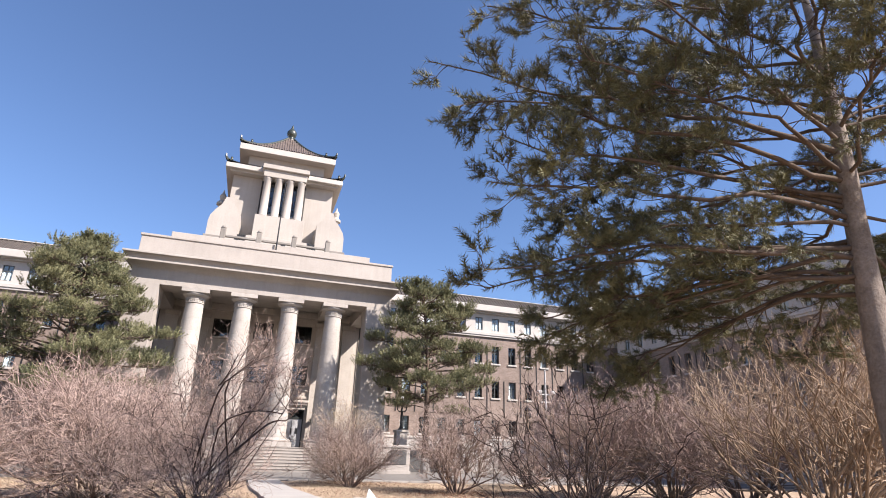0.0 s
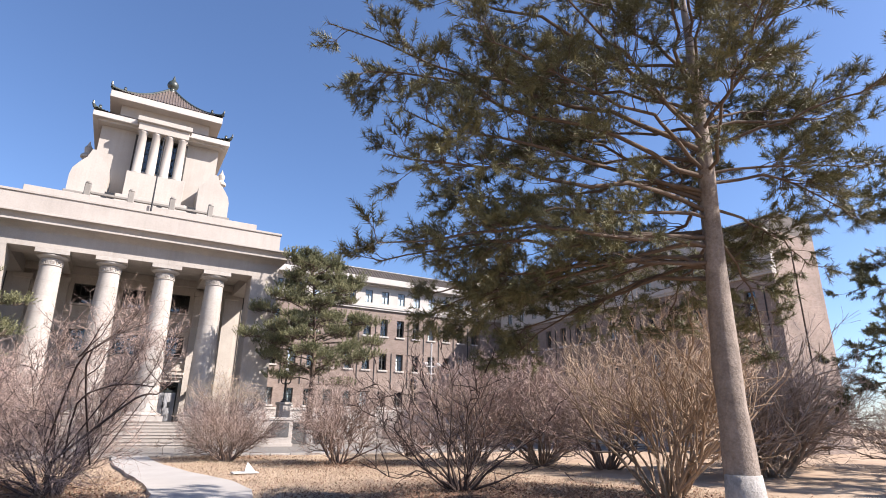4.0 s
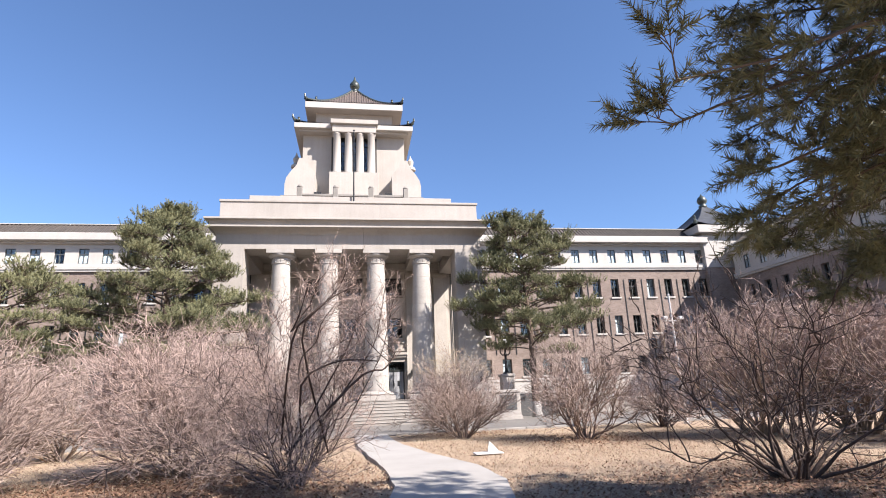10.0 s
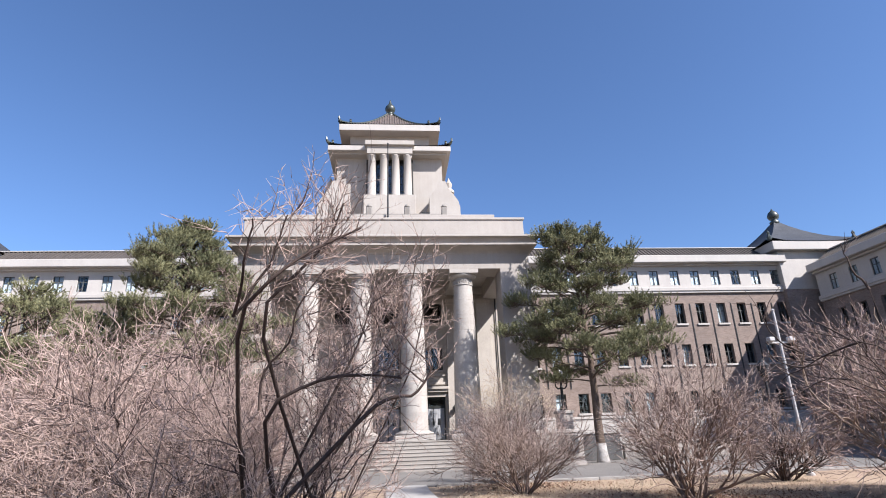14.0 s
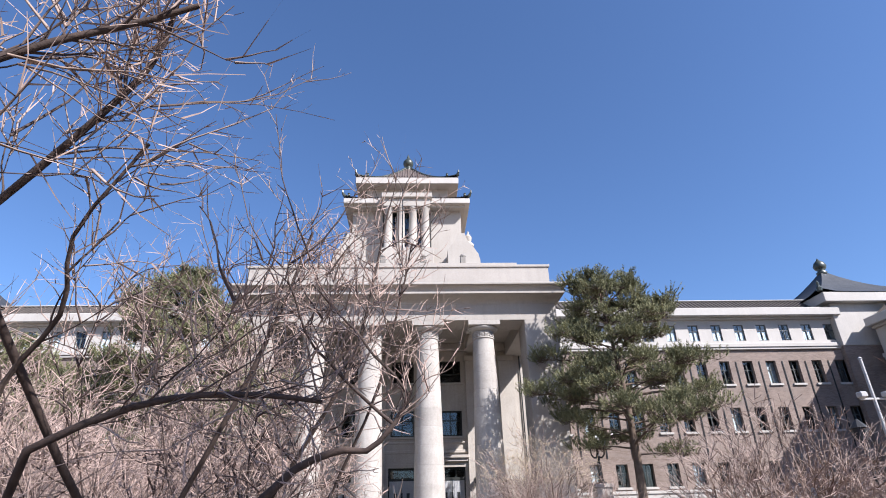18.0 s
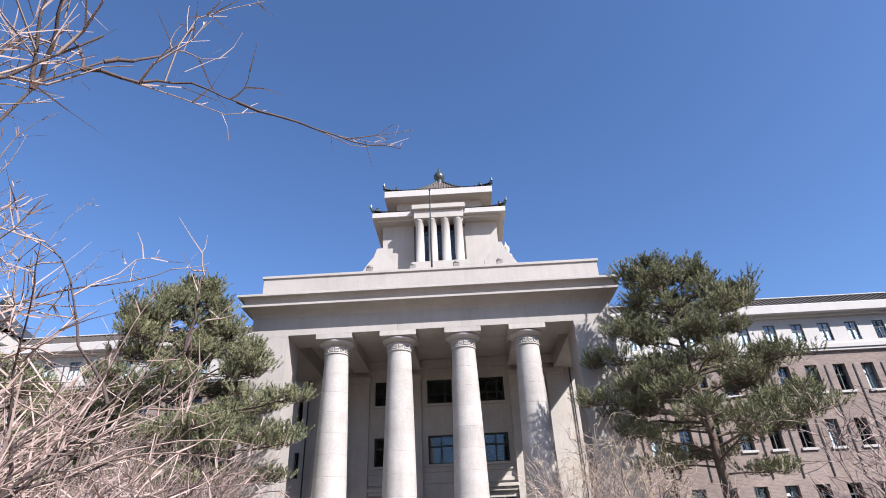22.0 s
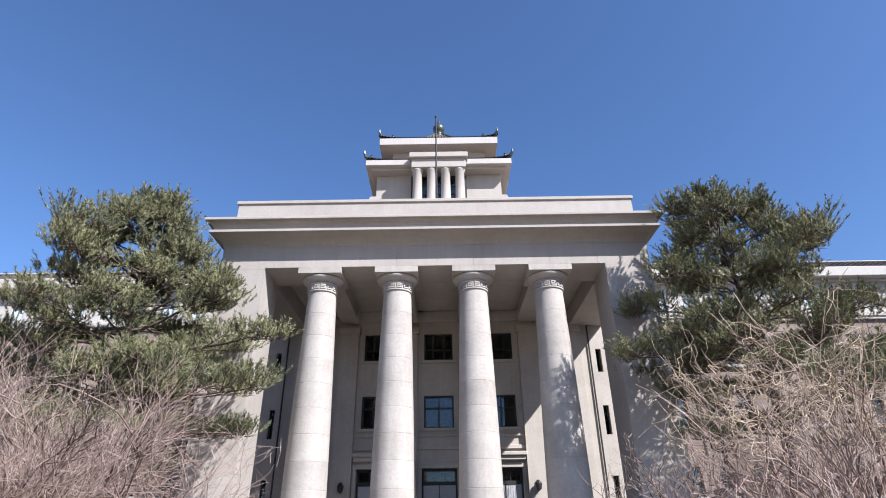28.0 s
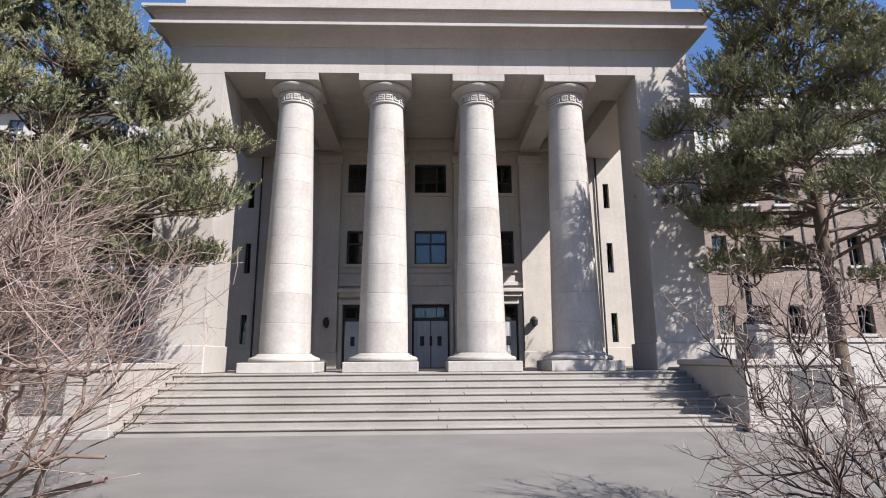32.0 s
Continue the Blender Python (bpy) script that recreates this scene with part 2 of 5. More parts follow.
def lathe(profile, segments=32, at=(0, 0, 0)):
    """A turned solid from (radius, height) pairs, from the bottom up."""
    bm = bmesh.new()
    rings = []
    for r, z in profile:
        rings.append([bm.verts.new((at[0] + r * math.cos(a), at[1] + r * math.sin(a), at[2] + z))
                      for a in (2 * math.pi * k / segments for k in range(segments))])
    for low, high in zip(rings, rings[1:]):
        for k in range(segments):
            bm.faces.new((low[k], low[(k + 1) % segments], high[(k + 1) % segments], high[k]))
    bm.faces.new(rings[0][::-1])
    bm.faces.new(rings[-1])
    return bm


def prism(outline, y0, y1):
    """An outline in x and z, drawn through from y0 to y1."""
    bm = bmesh.new()
    a = [bm.verts.new((x, y0, z)) for x, z in outline]
    b = [bm.verts.new((x, y1, z)) for x, z in outline]
    bm.faces.new(a)
    bm.faces.new(b[::-1])
    n = len(a)
    for k in range(n):
        bm.faces.new((a[k], b[k], b[(k + 1) % n], a[(k + 1) % n]))
    bmesh.ops.recalc_face_normals(bm, faces=bm.faces)
    return bm


def wall_with_openings(x0, x1, z0, z1, y0, y1, openings):
    """A wall between y0 and y1 with openings (x0, x1, z0, z1) right through it."""
    bm = bmesh.new()
    xs = sorted({x0, x1, *(v for o in openings for v in o[:2])})
    for a, b in zip(xs, xs[1:]):
        mid, z = (a + b) / 2, z0
        for o in sorted((o for o in openings if o[0] < mid < o[1]), key=lambda o: o[2]):
            if o[2] > z:
                box(bm, a, b, y0, y1, z, o[2])
            z = o[3]
        if z1 > z:
            box(bm, a, b, y0, y1, z, z1)
    return bm


def tubes(p0, p1, r0, r1, sides=3):
    """Tapered tubes between rows of points, as (vertices, quads)."""
    p0, p1 = np.asarray(p0, float), np.asarray(p1, float)
    way = p1 - p0
    way /= np.linalg.norm(way, axis=1, keepdims=True) + 1e-9
    side = np.cross(way, np.where(np.abs(way[:, 2:]) > 0.9, (1.0, 0, 0), (0, 0, 1.0)))
    side /= np.linalg.norm(side, axis=1, keepdims=True) + 1e-9
    other = np.cross(way, side)
    ang = np.arange(sides) * 2 * np.pi / sides
    ring = side[:, None] * np.cos(ang)[None, :, None] + other[:, None] * np.sin(ang)[None, :, None]
    low = p0[:, None] + ring * np.asarray(r0)[:, None, None]
    high = p1[:, None] + ring * np.asarray(r1)[:, None, None]
    verts = np.concatenate([low, high], 1).reshape(-1, 3)
    base = np.arange(len(p0))[:, None, None] * 2 * sides
    k = np.arange(sides)
    quad = np.stack([k, (k + 1) % sides, sides + (k + 1) % sides, sides + k], 1)[None]
    return verts, (base + quad).reshape(-1, 4)


def rod(points, radii, sides=6):
    """One connected tapering tube along a line of points, as (vertices, quads)."""
    p = np.asarray(points, float)
    way = np.gradient(p, axis=0)
    way /= np.linalg.norm(way, axis=1, keepdims=True) + 1e-9
    side = np.cross(way, (0.31, 0.87, 0.39) if abs(way[0] @ np.array((0.31, 0.87, 0.39))) < 0.9 else (0.9, -0.1, 0.4))
    side /= np.linalg.norm(side, axis=1, keepdims=True) + 1e-9
    other = np.cross(way, side)
    ang = np.arange(sides) * 2 * np.pi / sides
    ring = side[:, None] * np.cos(ang)[None, :, None] + other[:, None] * np.sin(ang)[None, :, None]
    verts = (p[:, None] + ring * np.asarray(radii, float)[:, None, None]).reshape(-1, 3)
    k = np.arange(sides)
    quad = np.stack([k, (k + 1) % sides, sides + (k + 1) % sides, sides + k], 1)[None]
    return verts, (np.arange(len(p) - 1)[:, None, None] * sides + quad).reshape(-1, 4)


def ribbons(p0, p1, r0, r1, rng):
    """Flat strips between rows of points, turned at random, as (vertices, quads)."""
    way = p1 - p0
    side = np.cross(way, rng.normal(0, 1, way.shape))
    side /= np.linalg.norm(side, axis=1, keepdims=True) + 1e-9
    a, b = side * np.asarray(r0)[:, None], side * np.asarray(r1)[:, None]
    verts = np.stack([p0 - a, p0 + a, p1 + b, p1 - b], 1).reshape(-1, 3)
    return verts, np.arange(len(verts)).reshape(-1, 4)


def raw_mesh(name, verts, faces, mat, smooth=False):
    """A mesh from arrays of vertices and of equal faces."""
    me = bpy.data.meshes.new(name)
    faces = np.asarray(faces, np.int32)
    me.vertices.add(len(verts))
    me.vertices.foreach_set("co", np.asarray(verts, np.float32).ravel())
    me.loops.add(faces.size)
    me.loops.foreach_set("vertex_index", faces.ravel())
    me.polygons.add(len(faces))
    me.polygons.foreach_set("loop_start", np.arange(0, faces.size, faces.shape[1], dtype=np.int32))
    me.update(calc_edges=True)
    me.materials.append(mat)
    if smooth:
        me.shade_smooth()
    return me


# ---- ground ----
PORCH, RISER, TREAD = 1.44, 0.18, 0.42


def ground_sheet():
    xs = np.concatenate([[-900, -300, -120], np.arange(-60, 61, 1.0), [120, 300, 900]])
    ys = np.concatenate([[-900, -300, -120], np.arange(-60, 20, 1.0), [60, 300, 900]])
    verts, faces = [], []
    for y in ys:
        for x in xs:
            near = abs(x) < 60 and -60 < y < -14
            lump = noise.noise((x * 0.35, y * 0.35, 3.0)) * 0.05 + noise.noise((x * 0.9, y * 0.9, 7.0)) * 0.02 if near else 0.0
            verts.append((x, y, lump - 0.05))
    n = len(xs)
    for j in range(len(ys) - 1):
        for i in range(n - 1):
            faces.append((j * n + i, j * n + i + 1, (j + 1) * n + i + 1, (j + 1) * n + i))
    return raw_mesh("ground", np.array(verts), faces, EARTH, True)


ground = tagged(new("ground", ground_sheet()), "dry yellow-brown winter lawn with bare earth", "lawn", kind="structure")
road = tagged(part("road", boxes((-33.8, 33.8, -12.6, 9.95, -0.12, 0.0)), ASPHALT), "worn grey asphalt forecourt before the steps", "road", kind="structure")


def path_mesh():
    """A concrete footpath that bends from the forecourt to the lawn's near end."""
    line = [(0.95, -12.6), (0.95, -15.5), (1.1, -18.5), (1.5, -22.0), (1.98, -25.2), (2.02, -27.5), (1.6, -30.0), (1.0, -33.0), (0.5, -37.0), (0.1, -42.0), (-0.2, -50.0)]
    widths = [1.4, 1.4, 1.5, 1.7, 2.1, 2.1, 1.95, 1.8, 1.75, 1.7, 1.7]
    bm = bmesh.new()
    rows = []
    for k in range(len(line) - 1):
        for s in range(6):
            f = s / 6
            x = line[k][0] * (1 - f) + line[k + 1][0] * f
            y = line[k][1] * (1 - f) + line[k + 1][1] * f
            w = (widths[k] * (1 - f) + widths[k + 1] * f) / 2
            wob = 0.05 * noise.noise((0, y * 0.8, 0))
            rows.append([bm.verts.new((x + u + wob, y, z)) for u, z in ((-w - 0.03, -0.1), (-w, 0.035), (w, 0.035), (w + 0.03, -0.1))])
    for a, b in zip(rows, rows[1:]):
        for k in range(3):
            bm.faces.new((a[k], a[k + 1], b[k + 1], b[k]))
    bmesh.ops.recalc_face_normals(bm, faces=bm.faces)
    return bm


footpath = tagged(part("pavement", path_mesh(), CONCRETE), "pale concrete footpath bending through the lawn", "footpath", kind="structure")

# kerb between the forecourt and the lawn
kerb = thing("kerb", "row of low grey kerb stones edging the lawn", "kerb", kind="structure")
kerb_mesh = mesh_of(boxes((-0.49, 0.49, -0.07, 0.07, -0.1, 0.06), bevel=0.015), "kerb_stone", KERB)
for k in range(-20, 20):
    x = k + 0.5
    if 0.1 < x < 1.8:
        continue
    part("kerb_stone", kerb_mesh, KERB, kerb).location = (x, -12.68 + 0.012 * math.sin(k * 2.3), 0.004 * math.sin(k * 5.1))

# ---- central building ----
building = thing("government_building", "monumental pale stone building with a columned portico and tiered tower", "building")


def window_meshes(w, h, bars_x, bars_z, depth, frame_mat, thick=0.06):
    """The frame, pane and blind of a window with its middle at the bottom of the opening."""
    xs = [-w / 2 + thick] + [v for x in bars_x for v in (x * w - thick / 2, x * w + thick / 2)] + [w / 2 - thick]
    zs = [thick] + [v for z in bars_z for v in (z * h - thick / 2, z * h + thick / 2)] + [h - thick]
    lights = [(a, b, c, d) for a, b in zip(xs[::2], xs[1::2]) for c, d in zip(zs[::2], zs[1::2])]
    f = wall_with_openings(-w / 2, w / 2, 0, h, 0, depth, lights)
    bmesh.ops.remove_doubles(f, verts=f.verts, dist=0.0005)
    pane = boxes((-w / 2 + thick, w / 2 - thick, depth * 0.45, depth * 0.45 + 0.012, thick, h - thick))
    return mesh_of(f, "window", frame_mat), mesh_of(pane, "pane", GLASS)


def place_window(meshes, parent, pose_at, sill=None, blind=None):
    w = part("window", meshes[0], None, parent)
    w.matrix_basis = pose_at
    p = part("pane", meshes[1], None, w)
    p.visible_shadow = False
    if sill:
        part("sill", sill, None, w)
    if blind:
        part("blind", blind, None, w, "pale drawn blind")
    return w


# steps: risers set back under overhanging tread slabs
for k in range(8):
    y0 = -0.9 - (7 - k) * TREAD
    step = part("step", boxes((-7.88, 7.88, y0 + 0.04, y0 + TREAD + 0.03, k * RISER - 0.02, (k + 1) * RISER - 0.05)), STEP, building)
    rnd = random.Random(k)
    x = -7.9
    while x < 7.85:
        step_to = min(7.9, x + rnd.uniform(1.6, 2.4))
        if 7.9 - step_to < 0.7:
            step_to = 7.9
        part("tread", boxes((x + 0.003, step_to - 0.003, y0, y0 + TREAD + (0.04 if k < 7 else 0.6), (k + 1) * RISER - 0.049, (k + 1) * RISER), bevel=0.01), STEP, step)
        x = step_to
part("porch_floor", boxes((-10.4, 10.4, -0.35, 9.0, 0.0, PORCH - 0.004)), STEP, building, "pale stone porch floor")

# cheek walls beside the steps
for s in (-1, 1):
    a, b = sorted((s * 7.92, s * 10.4))
    cheek = part("cheek_wall", boxes((a, b, -4.05, -0.36, 0, 1.62), bevel=0.03), STONE, building, "plain pale stone block beside the steps")
    part("coping", boxes((a - 0.05, b + 0.05, -4.12, -0.36, 1.623, 1.80), bevel=0.025), STONE, cheek)
    part("foot_course", boxes((a - 0.06, b + 0.06, -4.13, -4.052, 0, 0.22), bevel=0.01), STONE, cheek)
for s in (-1, 1):
    a, c = sorted((s * 9.05, s * 10.15))
    tagged(part("plaque", boxes((a, c, -4.09, -4.052, 0.6, 1.5), bevel=0.008), PLAQUE), "dark grey stone plaque on the step's cheek wall", "plaque", "step plaques")
    globe_lamp = thing("globe_lamp", "dark iron lamp with curved arms and white globes", "lamp", (s * 10.75, 0.1, 2.9), "portico lamps")
    tagged(part("lamp_pedestal", boxes((s * 10.75 - 0.42, s * 10.75 + 0.42, -0.32, 0.52, 0, 2.72), (s * 10.75 - 0.5, s * 10.75 + 0.5, -0.4, 0.6, 2.723, 2.9), bevel=0.02), STONE), "square pale stone pedestal under a globe lamp", "pedestal", "lamp pedestals")
    part("post", lathe([(0.26, 0), (0.26, 0.08), (0.16, 0.14), (0.10, 0.3), (0.085, 1.2), (0.12, 1.35), (0.07, 1.5), (0.06, 1.95)], 12), METAL_DARK, globe_lamp)
    for k in range(5):
        c5 = [0, 0] if k == 4 else [0.5 * math.cos(k * math.pi / 2 + 0.5), 0.5 * math.sin(k * math.pi / 2 + 0.5)]
        top = 2.25 if k == 4 else 1.95
        if k < 4:
            pts = [(0, 0, 1.35), (c5[0] * 0.55, c5[1] * 0.55, 1.3), (c5[0] * 0.95, c5[1] * 0.95, 1.45), (c5[0], c5[1], 1.8)]
            v, q = tubes(pts[:-1], pts[1:], [0.035] * 3, [0.03] * 3, 8)
            part("arm", raw_mesh("arm", v, q, METAL_DARK, True), METAL_DARK, globe_lamp)
        ball = [(0.17 * math.sin(a), top + 0.02 - 0.17 * math.cos(a)) for a in np.linspace(0.15, math.pi - 0.05, 10)]
        part("globe", lathe(ball, 16, (c5[0], c5[1], 0)), GLOBE, globe_lamp, "white globe", True)
        part("cup", lathe([(0.04, top - 0.2), (0.09, top - 0.16), (0.1, top - 0.13)], 10, (c5[0], c5[1], 0)), METAL_DARK, globe_lamp)

# piers
for s in (-1, 1):
    a, b = sorted((s * 7.4, s * 9.35))
    pier = part("pier", boxes((a, b, -0.08, 1.9, PORCH, 11.9)), STONE, building, "tall square pale stone corner pier")
    part("pier_base", boxes((a - 0.1, b + 0.1, -0.18, 2.0, PORCH, PORCH + 0.9), bevel=0.03), STONE, pier)
    part("pier_cap", boxes((a - 0.004, b + 0.004, -0.084, 1.904, 11.87, 11.94)), STONE, pier)

# columns: drums with fine joints, a torus base, a fretted band under the echinus
COL_Y = 0.85


def column(x):
    z0, z1, drums = PORCH + 0.62, 10.95, 9

    def girth(z):
        return 0.845 - 0.235 * ((z - z0) / (z1 - z0)) ** 1.35

    core = [(girth(z) - 0.012, z) for z in np.linspace(z0, z1, 10)]
    shaft = part("column", lathe(core, 40, (x, COL_Y, 0)), COLUMN, building, "tapering pale stone column of drums", True)
    for d in range(drums):
        low, high = z0 + (z1 - z0) * d / drums, z0 + (z1 - z0) * (d + 1) / drums
        edge = [(0.004, low + 0.001), (0.003, low + 0.0015), (0.0, low + 0.004), (0.0, low + 0.02), (0.0, (low + high) / 2), (0.0, high - 0.02), (0.0, high - 0.004), (0.003, high - 0.0015), (0.004, high - 0.001)]
        prof = [(girth(z) - cut, z) for cut, z in edge]
        part("drum", lathe(prof, 40, (x, COL_Y, 0)), COLUMN, shaft, "", True)
    part("plinth", boxes((x - 1.2, x + 1.2, COL_Y - 1.2, COL_Y + 1.2, PORCH, PORCH + 0.34), bevel=0.02), COLUMN, shaft)
    base = [(1.12, 0.34), (1.17, 0.38), (1.17, 0.46), (1.10, 0.50), (1.0, 0.52), (0.99, 0.55), (0.92, 0.57), (0.88, 0.62)]
    part("base_moulding", lathe([(r, PORCH + h) for r, h in base], 40, (x, COL_Y, 0)), COLUMN, shaft, "", True)
    part("neck_ring", lathe([(0.61, 10.95), (0.66, 10.97), (0.66, 11.03), (0.62, 11.05), (0.62, 11.3), (0.66, 11.32), (0.66, 11.38), (0.62, 11.4)], 40, (x, COL_Y, 0)), COLUMN, shaft, "", True)
    fret = bmesh.new()
    count = 14
    for k in range(count):
        a0 = 2 * math.pi * k / count
        for da, dz, wa, hz in ((0, 0.205, 0.17, 0.025), (0, 0.045, 0.17, 0.025), (-0.15, 0.125, 0.022, 0.10), (0.05, 0.145, 0.022, 0.07), (-0.05, 0.125, 0.1, 0.018), (0.15, 0.105, 0.022, 0.09)):
            a = a0 + da
            r = 0.645
            n = Vector((math.cos(a), math.sin(a), 0))
            tng = Vector((-math.sin(a), math.cos(a), 0))
            mid = Vector((x, COL_Y, 11.05 + dz)) + n * r
            c = [mid + tng * (u * wa * r) + Vector((0, 0, w * hz)) + n * d for d in (-0.03, 0.02) for u, w in ((-1, -1), (1, -1), (1, 1), (-1, 1))]
            v = [fret.verts.new(p) for p in c]
            for f in ((4, 5, 6, 7), (0, 1, 5, 4), (1, 2, 6, 5), (2, 3, 7, 6), (3, 0, 4, 7)):
                fret.faces.new([v[i] for i in f])
    part("fret_band", fret, COLUMN, shaft, "carved key-pattern band")
    part("capital", lathe([(0.62, 11.4), (0.7, 11.43), (0.83, 11.5), (0.9, 11.58), (0.9, 11.63), (0.86, 11.655)], 40, (x, COL_Y, 0)), COLUMN, shaft, "", True)
    part("abacus", boxes((x - 0.94, x + 0.94, COL_Y - 0.94, COL_Y + 0.94, 11.66, 11.937), bevel=0.012), COLUMN, shaft)


for cx in (-5.0, -1.68, 1.68, 5.0):
    column(cx)

# entablature: front beam, side beams, joints between its blocks
cuts = [-9.35, -7.0, -5.0, -3.3, -1.68, 0.1, 1.68, 3.4, 5.0, 7.1, 9.35]
for a, b in zip(cuts, cuts[1:]):
    part("architrave_block", boxes((a + 0.0015, b - 0.0015, -0.08, 1.9, 11.941, 13.28), bevel=0.003), STONE, building)
for s in (-1, 1):
    a, b = sorted((s * 7.45, s * 9.35))
    part("side_architrave", boxes((a, b, 1.902, 9.9, 11.941, 13.28)), STONE, building)


def moulding(name, profile, label=""):
    """A stone moulding round the front and both sides; profile: half width, front line and height, from its foot up."""
    bm = bmesh.new()
    rows = [[bm.verts.new(p) for p in ((-x, 9.9, z), (-x, y, z), (x, y, z), (x, 9.9, z))] for x, y, z in profile]
    for lo, hi in zip(rows, rows[1:]):
        for k in range(3):
            bm.faces.new((lo[k], lo[k + 1], hi[k + 1], hi[k]))
    for k in (0, 3):
        bm.faces.new([row[k] for row in (rows if k else rows[::-1])])
    bm.faces.new(rows[0][::-1])
    bm.faces.new(rows[-1])
    bmesh.ops.recalc_face_normals(bm, faces=bm.faces)
    for f in bm.faces:
        f.smooth = False
    return part(name, bm, STONE, building, label)


arc = [k * math.pi / 14 for k in range(8)]
moulding("bed_cove", [(9.37 + 0.36 * (1 - math.cos(a)), -0.1 - 0.74 * (1 - math.cos(a)), 12.93 + 0.36 * math.sin(a)) for a in arc], "hollow stone moulding under the cornice")
moulding("soffit_fillet", [(9.76, -0.9, 13.295), (9.78, -0.92, 13.315), (9.78, -0.92, 13.41), (9.76, -0.9, 13.43)])
moulding("cornice_cove", [(9.64 + 0.28 * (1 - math.cos(a)), -0.74 - 0.32 * (1 - math.cos(a)), 13.434 + 0.36 * math.sin(a)) for a in arc], "hollow stone cornice in deep shade")
moulding("cornice_fillet", [(9.94, -1.1, 13.798), (9.97, -1.13, 13.82), (9.97, -1.13, 13.92), (9.94, -1.1, 13.945)])
part("parapet", boxes((-9.39, 9.39, 0.73, 9.9, 13.95, 15.68), bevel=0.01), STONE, building, "plain stone parapet above the cornice")
part("parapet_coping", boxes((-9.47, 9.47, 0.65, 9.9, 15.683, 15.85), bevel=0.02), STONE, building)
part("parapet_band", boxes((-9.41, 9.41, 0.70, 9.9, 14.35, 14.43)), STONE, building)
part("upper_step", boxes((-7.9, 7.9, 3.2, 12.0, 15.853, 17.12), bevel=0.02), STONE, building)
part("upper_step", boxes((-6.3, 6.3, 4.4, 14.0, 16.753, 17.35), bevel=0.02), STONE, building)

# portico ceiling with deep beams
part("portico_ceiling", boxes((-7.45, 7.45, 1.9, 8.4, 12.9, 13.2)), INNER, building, "plain coffered portico ceiling")
for bx in (-5.0, -1.68, 1.68, 5.0):
    part("ceiling_beam", boxes((bx - 0.5, bx + 0.5, 1.902, 8.4, 12.25, 12.898), bevel=0.01), INNER, building)
part("ceiling_cornice", boxes((-7.45, 7.45, 8.1, 8.4, 12.3, 12.88), bevel=0.02), INNER, building)

# back wall of the portico, with doors and windows right through it
openings = []
for bx in (-3.35, 0.0, 3.35):
    openings += [(bx - 0.91, bx + 0.91, PORCH, 4.46), (bx - 0.8, bx + 0.8, 6.44, 8.13), (bx - 0.8, bx + 0.8, 10.07, 11.62)]
for s in (-1, 1):
    for z0, z1 in ((2.6, 4.0), (6.0, 7.5), (9.3, 10.6)):
        openings.append((s * 8.95 - 0.15, s * 8.95 + 0.15, z0, z1))
part("portico_wall", wall_with_openings(-10.3, 10.3, 0, 13.27, 8.4, 8.95, openings), INNER, building, "sheltered stone wall with doors and windows")
for bx in (-5.0, -1.68, 1.68, 5.0, -7.4, 7.4):
    pil = part("pilaster", boxes((bx - 0.52, bx + 0.52, 8.1, 8.397, PORCH, 12.0)), INNER, building)
    part("pilaster_base", boxes((bx - 0.58, bx + 0.58, 8.04, 8.397, PORCH, PORCH + 0.75), bevel=0.02), INNER, pil)
    part("pilaster_cap", boxes((bx - 0.6, bx + 0.6, 8.02, 8.397, 11.55, 11.95), bevel=0.03), INNER, pil)
for bx in (-3.35, 0.0, 3.35):
    part("string_moulding", boxes((bx - 1.14, bx + 1.14, 8.28, 8.397, 5.35, 5.55), bevel=0.02), INNER, building)
    part("string_moulding", boxes((bx - 1.14, bx + 1.14, 8.3, 8.397, 5.98, 6.1), bevel=0.02), INNER, building)
    part("sill", boxes((bx - 0.95, bx + 0.95, 8.27, 8.6, 6.28, 6.437), bevel=0.015), INNER, building)
    part("sill", boxes((bx - 0.95, bx + 0.95, 8.27, 8.6, 9.9, 10.067), bevel=0.015), INNER, building)
    for s in (-1, 1):
        part("door_jamb", boxes((bx + s * 1.0 - 0.09, bx + s * 1.0 + 0.09, 8.3, 8.397, PORCH, 4.46), bevel=0.012), INNER, building)
    part("door_lintel", boxes((bx - 1.1, bx + 1.1, 8.28, 8.397, 4.462, 4.68), bevel=0.012), INNER, building)
for s in (-1, 1):
    hood = part("door_hood", boxes((s * 3.35 - 1.15, s * 3.35 + 1.15, 7.95, 8.27, 5.0, 5.2), bevel=0.03), INNER, building)
    part("door_hood_bed", boxes((s * 3.35 - 1.05, s * 3.35 + 1.05, 8.08, 8.27, 4.8, 4.998), bevel=0.02), INNER, hood)
    part("wall_base", boxes((*sorted((s * 8.2, s * 10.3)), 8.3, 8.397, PORCH, PORCH + 0.9), bevel=0.02), INNER, building)

